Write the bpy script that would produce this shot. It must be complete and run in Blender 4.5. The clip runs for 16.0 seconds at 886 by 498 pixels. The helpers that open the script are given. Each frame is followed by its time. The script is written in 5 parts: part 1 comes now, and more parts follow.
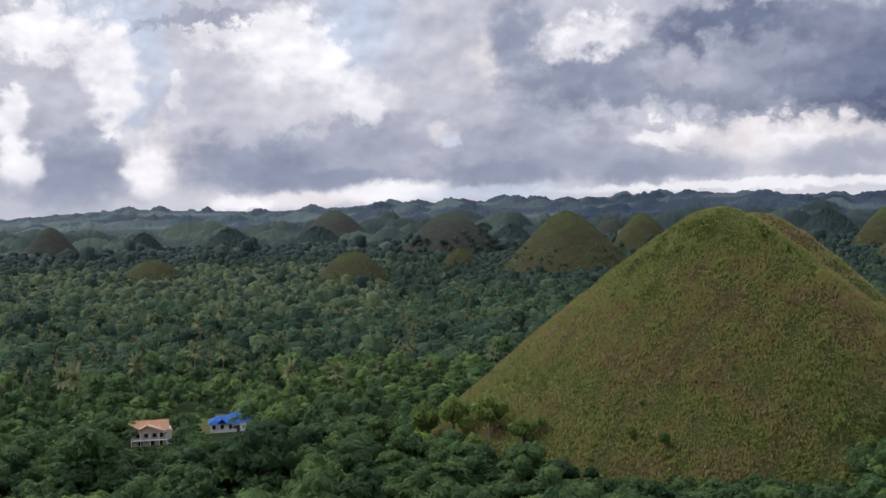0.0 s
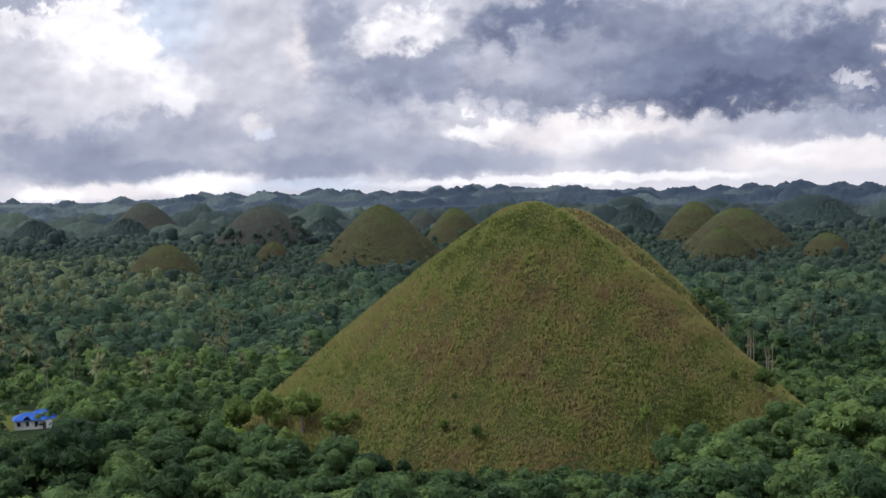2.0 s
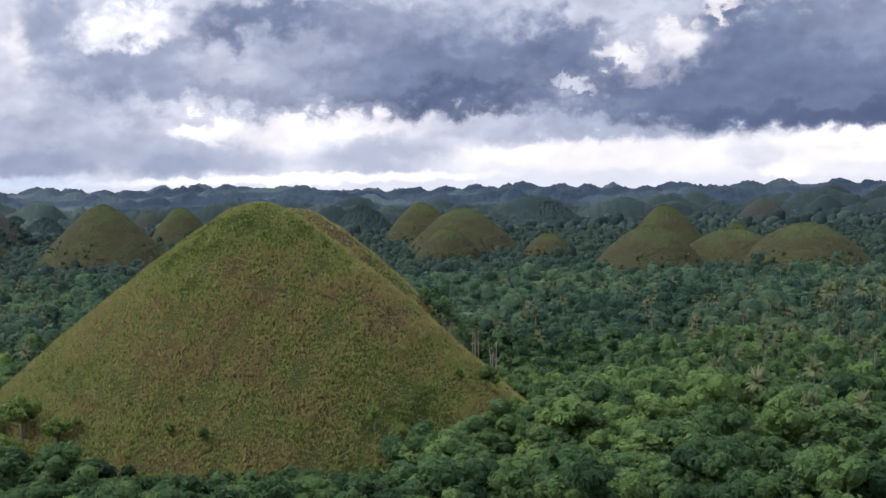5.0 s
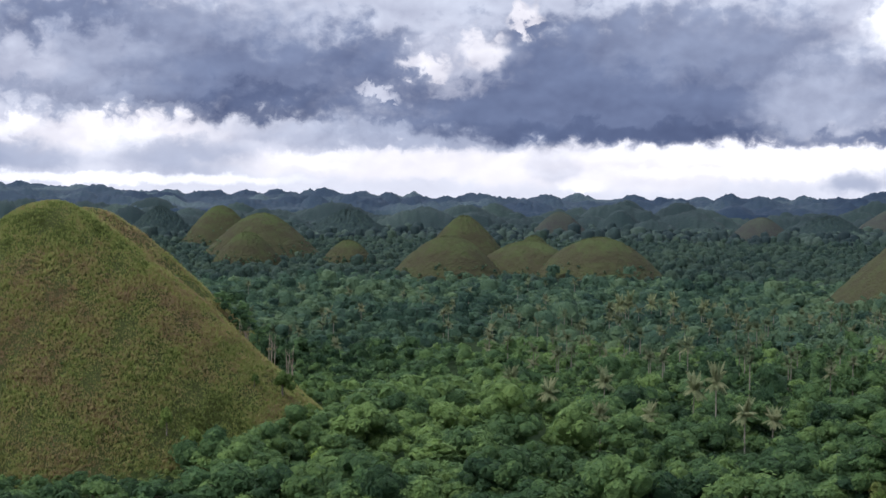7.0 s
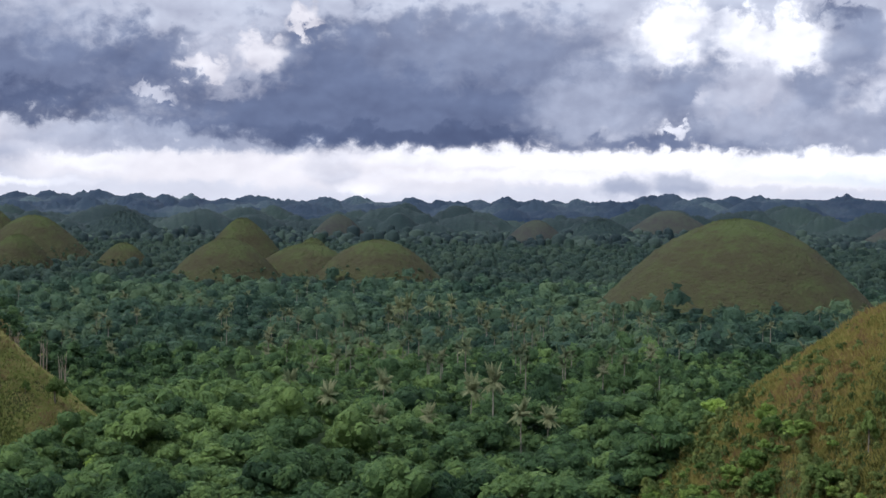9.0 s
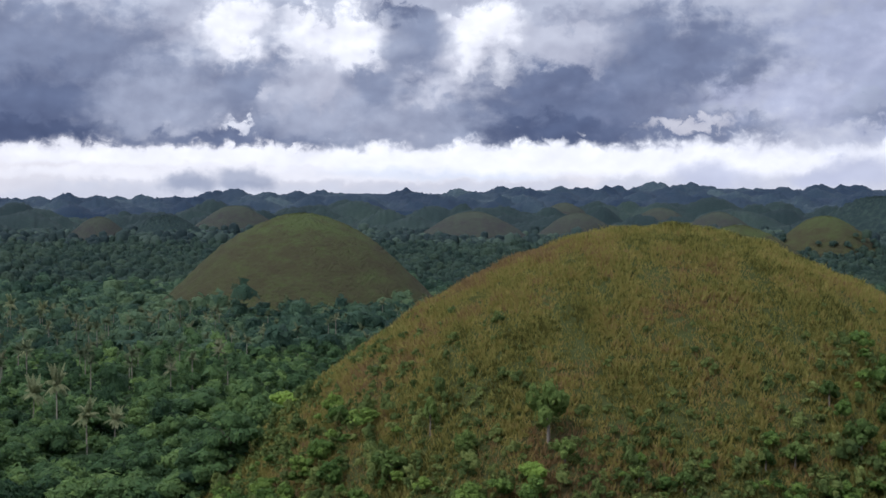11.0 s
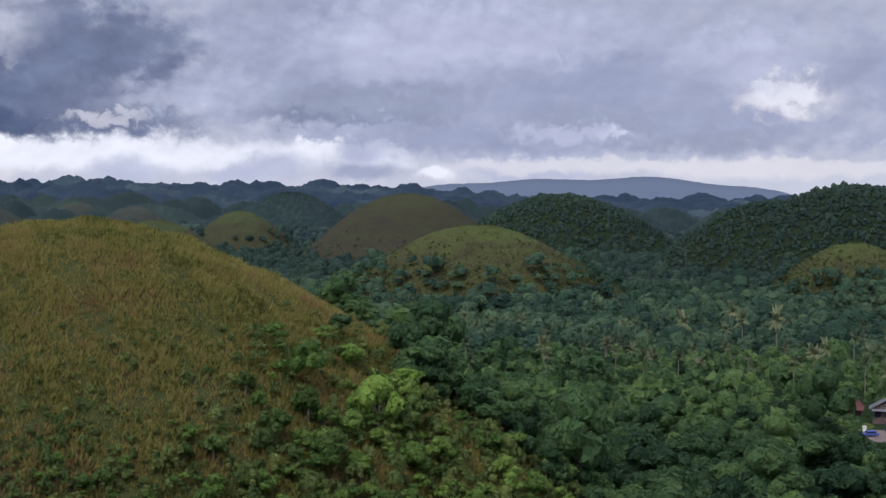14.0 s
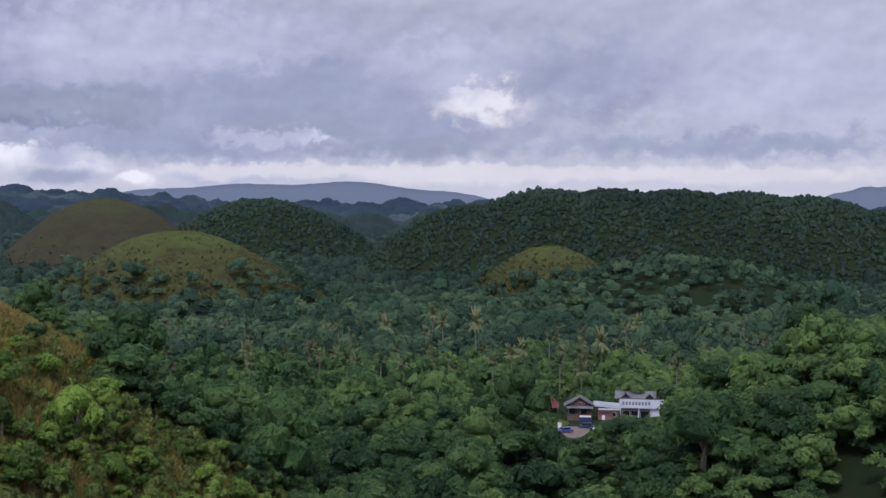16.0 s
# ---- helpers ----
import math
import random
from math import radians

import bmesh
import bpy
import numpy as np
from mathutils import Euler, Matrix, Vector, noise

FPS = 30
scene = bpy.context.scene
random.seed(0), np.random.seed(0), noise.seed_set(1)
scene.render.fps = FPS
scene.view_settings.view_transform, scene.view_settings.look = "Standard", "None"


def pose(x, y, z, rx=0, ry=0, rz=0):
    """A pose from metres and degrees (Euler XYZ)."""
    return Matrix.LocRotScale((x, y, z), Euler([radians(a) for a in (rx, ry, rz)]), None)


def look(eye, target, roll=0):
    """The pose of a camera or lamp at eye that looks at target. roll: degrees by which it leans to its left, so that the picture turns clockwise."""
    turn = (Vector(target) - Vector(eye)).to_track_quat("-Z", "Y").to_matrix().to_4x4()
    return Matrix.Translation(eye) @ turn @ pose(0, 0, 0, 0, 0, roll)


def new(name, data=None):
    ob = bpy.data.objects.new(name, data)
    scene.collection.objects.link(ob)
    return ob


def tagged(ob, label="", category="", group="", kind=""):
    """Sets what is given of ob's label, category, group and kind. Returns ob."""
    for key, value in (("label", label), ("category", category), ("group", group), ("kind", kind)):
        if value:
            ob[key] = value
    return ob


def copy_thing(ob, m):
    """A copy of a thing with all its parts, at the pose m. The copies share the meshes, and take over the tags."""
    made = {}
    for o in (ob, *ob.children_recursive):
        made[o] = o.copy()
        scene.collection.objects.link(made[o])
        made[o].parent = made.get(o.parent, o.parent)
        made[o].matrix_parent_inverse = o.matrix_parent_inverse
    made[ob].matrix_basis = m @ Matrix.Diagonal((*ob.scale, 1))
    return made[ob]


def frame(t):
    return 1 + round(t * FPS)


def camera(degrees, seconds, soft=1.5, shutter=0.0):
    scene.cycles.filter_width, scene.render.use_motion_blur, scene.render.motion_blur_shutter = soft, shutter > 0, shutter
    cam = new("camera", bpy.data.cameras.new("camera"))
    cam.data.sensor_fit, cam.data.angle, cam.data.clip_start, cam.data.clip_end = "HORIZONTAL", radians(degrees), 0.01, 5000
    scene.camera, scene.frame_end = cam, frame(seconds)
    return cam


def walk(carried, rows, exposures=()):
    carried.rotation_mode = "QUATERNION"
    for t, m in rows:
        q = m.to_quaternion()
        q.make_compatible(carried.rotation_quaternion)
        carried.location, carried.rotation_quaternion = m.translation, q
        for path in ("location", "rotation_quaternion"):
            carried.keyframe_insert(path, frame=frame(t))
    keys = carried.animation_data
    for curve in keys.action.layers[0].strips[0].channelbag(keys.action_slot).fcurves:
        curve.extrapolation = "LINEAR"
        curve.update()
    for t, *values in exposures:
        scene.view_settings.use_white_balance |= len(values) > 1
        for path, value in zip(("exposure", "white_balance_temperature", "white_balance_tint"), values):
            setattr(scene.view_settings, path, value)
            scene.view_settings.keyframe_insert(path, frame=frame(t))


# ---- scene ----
EYE = 60.0
cam = camera(32.16, 16.0, soft=1.5)
# seconds, heading to the right of north, tilt up, lean; the camera turns on one spot
ROWS = [
    (0.0, -0.000, -1.441, 1.919),
    (0.5, 0.352, -1.521, 2.003),
    (1.0, 1.540, -1.622, 1.925),
    (1.5, 4.632, -1.863, 1.815),
    (2.0, 6.933, -1.887, 1.550),
    (2.5, 9.897, -1.952, 1.526),
    (3.0, 11.551, -1.939, 1.397),
    (3.5, 13.116, -1.972, 1.448),
    (5.8, 19.314, -2.111, 0.772),
    (6.0, 20.023, -2.088, 0.569),
    (6.5, 22.504, -2.019, 0.005),
    (7.0, 24.521, -1.911, -0.549),
    (7.5, 26.375, -1.762, -0.865),
    (8.0, 28.424, -1.599, -1.064),
    (8.5, 29.451, -1.630, -0.900),
    (9.0, 32.742, -1.727, -0.708),
    (9.5, 37.869, -1.732, -0.592),
    (9.7, 39.758, -1.772, -0.472),
    (11.8, 54.372, -1.697, -0.581),
    (12.0, 56.085, -1.686, -0.710),
    (12.5, 60.739, -1.645, -0.906),
    (13.0, 64.177, -1.688, -0.964),
    (13.5, 66.849, -1.716, -0.806),
    (14.0, 70.273, -1.807, -0.715),
    (14.5, 73.658, -1.638, -0.822),
    (15.0, 76.146, -1.581, -0.787),
    (15.5, 78.279, -1.551, -0.755),
    (16.0, 81.331, -1.505, -0.564),
]
walk(cam, [(t, pose(0, 0, EYE, 0, 0, -yaw) @ pose(0, 0, 0, 90 + tilt) @ pose(0, 0, 0, 0, 0, -lean)) for t, yaw, tilt, lean in ROWS],
     [(0, 0.1, 6500, 10), (2, 0.28, 6500, 10), (3.5, 0.42, 6400, 10), (7, 0.40, 6150, 10), (9.5, 0.24, 6100, 10), (12.5, 0.02, 6000, 10), (16, -0.06, 6000, 14)])

# ---- light ----
SUN_AZ, SUN_EL = -82.0, 52.0
world = bpy.data.worlds.new("sky")
scene.world = world
world.use_nodes = True


class Nodes:
    """Short hand for building a node tree."""

    def __init__(self, tree):
        self.tree = tree
        tree.nodes.clear()

    def add(self, kind, **settings):
        n = self.tree.nodes.new(kind)
        for k, v in settings.items():
            setattr(n, k, v)
        return n

    def put(self, socket, value):
        if isinstance(value, bpy.types.NodeSocket):
            self.tree.links.new(value, socket)
        elif isinstance(value, (tuple, list)) and len(value) == 3 and socket.type == "RGBA":
            socket.default_value = (*value, 1.0)
        else:
            socket.default_value = value

    def math(self, op, a, b=0.0, c=0.0, clamp=False):
        n = self.add("ShaderNodeMath", operation=op, use_clamp=clamp)
        for s, v in zip(n.inputs, (a, b, c)):
            self.put(s, v)
        return n.outputs[0]

    def vec(self, op, a, b=(0, 0, 0), c=(0, 0, 0)):
        n = self.add("ShaderNodeVectorMath", operation=op)
        for s, v in zip(n.inputs, (a, b, c)):
            self.put(s, v)
        return n.outputs["Value"] if op in ("LENGTH", "DOT_PRODUCT", "DISTANCE") else n.outputs[0]

    def xyz(self, x, y, z):
        n = self.add("ShaderNodeCombineXYZ")
        for s, v in zip(n.inputs, (x, y, z)):
            self.put(s, v)
        return n.outputs[0]

    def noise(self, vector, scale, detail=4.0, rough=0.55, lac=2.0, color=False, distortion=0.0):
        n = self.add("ShaderNodeTexNoise")
        self.put(n.inputs["Vector"], vector)
        for k, v in (("Scale", scale), ("Detail", detail), ("Roughness", rough), ("Lacunarity", lac), ("Distortion", distortion)):
            n.inputs[k].default_value = v
        return n.outputs["Color" if color else "Fac"]

    def ramp(self, fac, stops, mode="LINEAR"):
        n = self.add("ShaderNodeValToRGB")
        n.color_ramp.interpolation = mode
        el = n.color_ramp.elements
        while len(el) < len(stops):
            el.new(0.5)
        for e, (p, c) in zip(el, stops):
            e.position = p
            e.color = (*c, 1.0) if isinstance(c, tuple) else (c, c, c, 1.0)
        self.put(n.inputs[0], fac)
        return n.outputs[0]

    def span(self, v, a, b, lo=0.0, hi=1.0, smooth=True):
        n = self.add("ShaderNodeMapRange", interpolation_type="SMOOTHSTEP" if smooth else "LINEAR")
        for s, x in zip(n.inputs, (v, a, b, lo, hi)):
            self.put(s, x)
        return n.outputs[0]

    def mix(self, fac, a, b, blend="MIX"):
        n = self.add("ShaderNodeMix", data_type="RGBA", blend_type=blend)
        self.put(n.inputs[0], fac)
        self.put(n.inputs[6], a)
        self.put(n.inputs[7], b)
        return n.outputs[2]


# cloud masses, the far ones first: heading, height in the sky, half width, half height (degrees), tone, weight
SKY_A = [
    (-7.8, 4.27, 18.96, 5.48, "L", 0.6),
    (-10.7, 6.17, 0.95, 2.74, "B", 0.85),
    (-2.7, 7.03, 1.9, 1.69, "B", 0.85),
    (-11.8, 7.9, 2.11, 0.63, "B", 0.85),
    (-10.4, 3.91, 0.84, 1.26, "B", 0.85),
    (-13.8, 3.16, 2.95, 2.95, "M", 0.85),
    (-14.2, 5.8, 2.74, 2.11, "L", 0.85),
    (-13.4, 1.93, 2.32, 1.16, "G", 0.7),
    (-14.6, 7.4, 1.9, 0.95, "W", 0.85),
    (-12, 6.38, 1.01, 1.47, "W", 0.85),
    (-11.9, 4.76, 0.88, 1.16, "W", 0.85),
    (-15.6, 4.41, 0.59, 0.95, "W", 0.85),
    (-15.3, 2.49, 0.74, 1.05, "W", 0.85),
    (-9.9, 3.9, 0.74, 1.47, "L", 0.85),
    (-10.5, 2.57, 1.1, 1.26, "C", 0.85),
    (-10.6, 2.06, 0.84, 0.95, "W", 0.85),
]
SKY_B = [
    (-9.6, 5.13, 0.42, 0.63, "W", 0.85),
    (-6.8, 4.86, 3.16, 2.74, "L", 0.85),
    (-3.5, 2.69, 3.37, 1.9, "M", 0.85),
    (-7.3, 2.28, 2.53, 1.16, "G", 0.85),
    (-4.4, 1.42, 3.16, 0.46, "G", 0.85),
    (-5.7, 6.9, 1.9, 1.16, "W", 0.85),
    (-7.7, 7.14, 1.26, 0.63, "W", 0.7),
    (-5.3, 5.24, 1.9, 1.47, "W", 0.8),
    (-2.8, 4.76, 1.26, 0.95, "W", 0.7),
    (-6.2, 4.33, 2.32, 1.16, "L", 0.7),
    (-3.8, 6.34, 0.67, 0.74, "W", 0.85),
    (-8.2, 5.72, 0.84, 1.05, "L", 0.7),
    (-8.7, 7.81, 2.32, 0.34, "M", 0.85),
    (0.2, 5.91, 2.32, 2.32, "L", 0.85),
    (1.9, 5.85, 0.67, 1.26, "C", 0.85),
    (2.6, 2.49, 3.16, 1.79, "M", 0.85),
]
SKY_C = [
    (2.1, 1.46, 2.32, 0.59, "G", 0.85),
    (1, 4.64, 1.47, 1.05, "L", 0.7),
    (0.2, 3.1, 0.55, 0.51, "C", 0.55),
    (0.5, 2.88, 0.34, 0.25, "B", 0.6),
    (6, 6.61, 1.79, 0.95, "W", 0.85),
    (4.5, 6.21, 1.05, 0.59, "W", 0.85),
    (3, 6.84, 1.1, 1.26, "G", 0.85),
    (7.9, 7.14, 0.74, 0.74, "L", 0.85),
    (4.9, 4.49, 2.74, 1.05, "M", 0.85),
    (6.2, 5.26, 3.37, 0.95, "G", 0.85),
    (12, 6, 4.42, 1.58, "D", 0.85),
    (9.9, 4.68, 4.21, 0.8, "G", 0.85),
    (13.7, 4.29, 3.58, 0.84, "K", 0.85),
    (10.8, 6.68, 2.32, 1.05, "D", 0.85),
    (12.9, 2.6, 2.95, 0.67, "C", 0.85),
    (12.7, 2.3, 1.16, 0.74, "W", 0.85),
]
SKY_D = [
    (8.6, 2.72, 1.58, 0.42, "W", 0.85),
    (6.7, 1.92, 2.53, 0.95, "M", 0.85),
    (9.4, 1.36, 1.9, 0.63, "M", 0.85),
    (14.4, 1.37, 2.11, 0.55, "L", 0.85),
    (-5.5, 0.66, 3.16, 0.29, "C", 0.85),
    (-7.3, 0.59, 1.05, 0.23, "W", 0.85),
    (-1.9, 0.86, 1.9, 0.38, "W", 0.85),
    (2.5, 0.73, 3.16, 0.23, "B", 0.6),
    (7.7, 0.84, 3.58, 0.25, "L", 0.85),
    (16.3, 5.72, 5.48, 1.69, "G", 0.85),
    (11.2, 5.22, 4, 1.16, "M", 0.85),
    (18.6, 4.82, 5.48, 1.37, "D", 0.85),
    (9.1, 5.36, 1.47, 0.74, "L", 0.5),
    (18, 3.8, 2.95, 0.72, "K", 0.85),
    (22.1, 5.83, 2.32, 1.05, "D", 0.85),
    (12, 3.64, 2.95, 0.38, "M", 0.6),
]
SKY_E = [
    (26.1, 3.73, 5.06, 1.47, "D", 0.85),
    (28.5, 4.44, 4.21, 2, "K", 0.95),
    (24.5, 2.87, 5.48, 0.59, "D", 0.7),
    (24.5, 5.32, 1.26, 0.84, "L", 0.5),
    (12, 2.49, 4.42, 0.8, "C", 0.85),
    (12.9, 2.37, 1.05, 0.59, "W", 0.7),
    (8.2, 2.68, 1.16, 0.38, "W", 0.6),
    (15.1, 1.62, 2.53, 0.8, "M", 0.85),
    (7.4, 1.59, 2.74, 0.67, "M", 0.85),
    (7.2, 1.3, 1.37, 0.42, "G", 0.7),
    (18.3, 2.33, 1.9, 0.84, "L", 0.85),
    (21.4, 2.56, 4.21, 0.51, "M", 0.7),
    (21.4, 1.31, 4.64, 0.51, "C", 0.85),
    (20.4, 1.48, 1.79, 0.38, "W", 0.85),
    (25.1, 2.29, 4.21, 0.34, "M", 0.85),
    (26.5, 1.27, 4.64, 0.51, "C", 0.85),
]
SKY_F = [
    (28.7, 1.36, 0.63, 0.67, "L", 0.85),
    (12, 0.69, 6.74, 0.19, "W", 0.7),
    (30.8, 4.66, 5.06, 2, "D", 0.7),
    (31.4, 4.44, 3.79, 1.47, "K", 0.5),
    (34.8, 5.75, 2.32, 1.05, "G", 0.3),
    (29.8, 3.15, 4.85, 0.76, "K", 0.85),
    (32.8, 2.47, 4.21, 0.42, "D", 0.85),
    (24.6, 5.31, 1.58, 0.95, "L", 0.5),
    (25.8, 6.01, 0.76, 0.63, "C", 0.75),
    (23.5, 5.33, 0.76, 0.46, "C", 0.8),
    (22.2, 4.2, 0.72, 0.25, "L", 0.85),
    (27.6, 6.82, 0.46, 0.29, "C", 0.85),
    (23.4, 5.12, 0.46, 0.29, "W", 0.7),
    (25.7, 6.21, 0.42, 0.34, "W", 0.6),
    (33.8, 1.49, 4.64, 0.63, "C", 0.85),
    (34.4, 1.73, 3.16, 0.29, "W", 0.6),
]
SKY_G = [
    (23.5, 1.43, 3.58, 0.53, "C", 0.85),
    (28.5, 1.31, 0.72, 0.67, "L", 0.85),
    (29.7, 0.73, 0.84, 0.38, "W", 0.85),
    (31.8, 0.75, 2.95, 0.42, "C", 0.6),
    (32, 4.71, 6.95, 2.21, "D", 0.85),
    (35.1, 6.38, 4.21, 1.16, "G", 0.3),
    (31.6, 3.67, 5.48, 0.95, "K", 0.7),
    (32.1, 2.88, 5.06, 0.42, "K", 0.85),
    (38.6, 4.34, 2.32, 1.22, "M", 0.85),
    (42.2, 4.04, 2.53, 1.26, "D", 0.85),
    (42.1, 2.63, 3.37, 0.55, "D", 0.85),
    (41.2, 6.66, 1.31, 1.31, "W", 0.85),
    (43, 6.34, 0.97, 1.26, "G", 0.85),
    (41.1, 3.09, 0.51, 0.29, "W", 0.85),
    (24.8, 5.53, 1.9, 0.88, "L", 0.4),
    (25.7, 5.99, 0.72, 0.59, "C", 0.6),
]
SKY_H = [
    (23.4, 5.29, 0.76, 0.46, "C", 0.7),
    (22.2, 4.23, 0.67, 0.25, "L", 0.85),
    (27.5, 7.13, 0.46, 0.42, "C", 0.85),
    (42.3, 3.9, 0.55, 0.42, "L", 0.85),
    (36.2, 1.64, 9.06, 0.7, "C", 0.85),
    (36.8, 1.96, 6.32, 0.29, "W", 0.7),
    (27.9, 1.2, 3.37, 0.63, "C", 0.85),
    (28.6, 1.32, 0.72, 0.55, "L", 0.85),
    (39.5, 0.86, 0.93, 0.34, "M", 0.85),
    (41.5, 0.99, 1.01, 0.4, "M", 0.85),
    (31.7, 4.84, 6.95, 2.21, "D", 0.85),
    (34.2, 6.13, 4.21, 1.26, "G", 0.7),
    (31.7, 2.78, 5.69, 0.46, "K", 0.85),
    (38.4, 4.01, 2.32, 1.43, "M", 0.85),
    (25, 5.68, 1.69, 1.05, "L", 0.5),
    (25.7, 5.91, 0.84, 0.67, "C", 0.75),
]
SKY_I = [
    (23.9, 5.34, 0.55, 0.42, "C", 0.8),
    (27.4, 6.93, 0.51, 0.29, "C", 0.85),
    (41.4, 6.63, 1.18, 0.97, "W", 0.85),
    (43.5, 6.94, 0.95, 0.59, "W", 0.85),
    (45.5, 6.63, 1.52, 0.63, "W", 0.85),
    (46.6, 5.97, 0.59, 0.8, "W", 0.85),
    (50.2, 6.49, 1.35, 1.1, "W", 0.85),
    (50.9, 5.47, 0.51, 0.72, "W", 0.85),
    (42.9, 6.32, 0.72, 0.88, "G", 0.85),
    (42.6, 4.87, 2.21, 1.16, "G", 0.85),
    (47.6, 6.51, 1.31, 0.95, "G", 0.85),
    (47.1, 7.27, 1.16, 0.42, "D", 0.85),
    (45.5, 4.77, 1.26, 1.26, "L", 0.85),
    (46, 4.36, 1.05, 1.01, "G", 0.85),
    (45.5, 3.22, 2, 0.72, "L", 0.7),
    (48.9, 4.97, 1.05, 1.26, "L", 0.85),
]
SKY_J = [
    (42.2, 2.47, 5.48, 0.36, "D", 0.85),
    (49.4, 3.22, 2.74, 0.95, "G", 0.85),
    (53.4, 4.32, 3.16, 2.11, "D", 0.85),
    (53.5, 3.07, 2.95, 0.63, "K", 0.85),
    (52.4, 6.15, 1.05, 0.84, "M", 0.85),
    (53.6, 6.34, 1.26, 0.84, "M", 0.85),
    (41.2, 3.05, 0.42, 0.27, "W", 0.85),
    (42.2, 4.14, 0.38, 0.34, "L", 0.85),
    (42.2, 1.47, 13.48, 0.65, "C", 1),
    (42.2, 1.74, 11.8, 0.38, "W", 0.8),
    (42.2, 1.11, 11.8, 0.25, "W", 0.5),
    (49.4, 1.22, 4.64, 0.27, "B", 0.5),
    (39.4, 0.77, 0.88, 0.38, "M", 0.85),
    (41.5, 0.87, 1.01, 0.42, "M", 0.85),
    (53.9, 1.17, 1.05, 0.51, "C", 0.85),
    (44.9, 6.43, 2.32, 1.01, "W", 0.85),
]
SKY_K = [
    (50.5, 6.44, 1.58, 1.35, "W", 0.85),
    (50.9, 5.32, 0.38, 0.55, "W", 0.85),
    (47.7, 6.04, 1.26, 1.26, "G", 0.85),
    (46, 4.36, 1.05, 0.95, "G", 0.85),
    (43.9, 4.49, 1.47, 1.26, "L", 0.7),
    (45.7, 3.23, 4, 0.95, "M", 0.85),
    (54.9, 4.38, 4.64, 2.11, "D", 0.85),
    (57, 6.28, 3.58, 1.31, "G", 0.85),
    (53.7, 6.21, 2.11, 0.8, "L", 0.85),
    (53.1, 2.93, 2.74, 0.59, "K", 0.85),
    (58.3, 3.08, 2.74, 0.51, "D", 0.85),
    (65, 6.36, 3.58, 1.58, "Q", 0.85),
    (69.9, 6.15, 5.69, 2, "Q", 0.85),
    (67.3, 4.11, 3.58, 0.76, "G", 0.85),
    (69.5, 6.97, 3.16, 0.84, "P", 0.7),
    (73.1, 4.92, 4, 1.47, "Q", 0.85),
]
SKY_L = [
    (65.2, 3.47, 2.32, 0.34, "G", 0.85),
    (62.1, 4.17, 1.9, 0.84, "P", 0.85),
    (59.5, 4.46, 1.01, 0.59, "P", 0.85),
    (57.9, 3.26, 1.52, 0.27, "C", 0.7),
    (70.6, 2.68, 5.48, 0.8, "Q", 0.85),
    (72.6, 2.59, 1.47, 0.38, "P", 0.85),
    (55, 1.75, 12.22, 0.65, "W", 1),
    (67.3, 2.04, 1.05, 0.38, "Q", 0.85),
    (58.8, 1.05, 1.35, 0.51, "P", 0.85),
    (63.8, 1.27, 1.14, 0.46, "P", 0.85),
    (62.5, 0.98, 1.05, 0.29, "P", 0.85),
    (68.2, 1.73, 0.76, 0.51, "W", 0.85),
    (70.2, 1.13, 1.26, 0.27, "C", 0.85),
    (67.1, 1.16, 1.26, 0.32, "Q", 0.85),
    (73.6, 1.47, 2.32, 0.55, "P", 0.85),
    (74.7, 4.76, 14.75, 2.95, "Q", 0.7),
]
SKY_M = [
    (70.5, 6.17, 5.48, 1.47, "P", 0.85),
    (57.9, 5.87, 2.95, 1.26, "D", 0.7),
    (66.3, 3.62, 2.53, 0.34, "G", 0.8),
    (81.3, 5.78, 2.32, 0.97, "P", 0.85),
    (78.9, 3.22, 4.64, 1.01, "Q", 0.85),
    (76.4, 3.42, 2.95, 0.42, "M", 0.6),
    (72.7, 2.55, 3.58, 0.55, "Q", 0.85),
    (74.7, 2.78, 2.11, 0.38, "P", 0.85),
    (76.5, 2.77, 0.51, 0.17, "W", 0.85),
    (82.7, 4.35, 1.64, 0.8, "C", 0.8),
    (74.8, 1.46, 4.42, 0.27, "C", 0.85),
    (82, 1.36, 4.85, 0.34, "C", 0.85),
    (87.9, 5.46, 3.58, 1.26, "Q", 0.85),
    (94, 5.42, 4.64, 2.32, "P", 0.85),
    (71.2, 6.27, 5.06, 1.26, "P", 0.85),
    (67, 3.96, 3.58, 0.46, "M", 0.85),
]
SKY_N = [
    (75.7, 4.94, 4.21, 0.84, "Q", 0.85),
    (82.7, 4.45, 1.31, 0.55, "W", 0.6),
    (81.6, 5.64, 1.26, 1.05, "P", 0.6),
    (79.9, 2.5, 3.16, 0.38, "M", 0.7),
    (92, 2.74, 6.74, 0.55, "Q", 0.85),
    (74.9, 2.85, 2.32, 0.38, "P", 0.85),
    (83.7, 1.49, 5.69, 0.32, "C", 0.85),
    (92, 1.5, 5.69, 0.32, "C", 0.85),
    (65.6, 2.1, 0.8, 0.42, "W", 0.85),
    (67.4, 1.9, 1.26, 0.38, "P", 0.85),
    (70, 1.2, 0.88, 0.23, "W", 0.85),
]
SKY = SKY_A + SKY_B + SKY_C + SKY_D + SKY_E + SKY_F + SKY_G + SKY_H + SKY_I + SKY_J + SKY_K + SKY_L + SKY_M + SKY_N
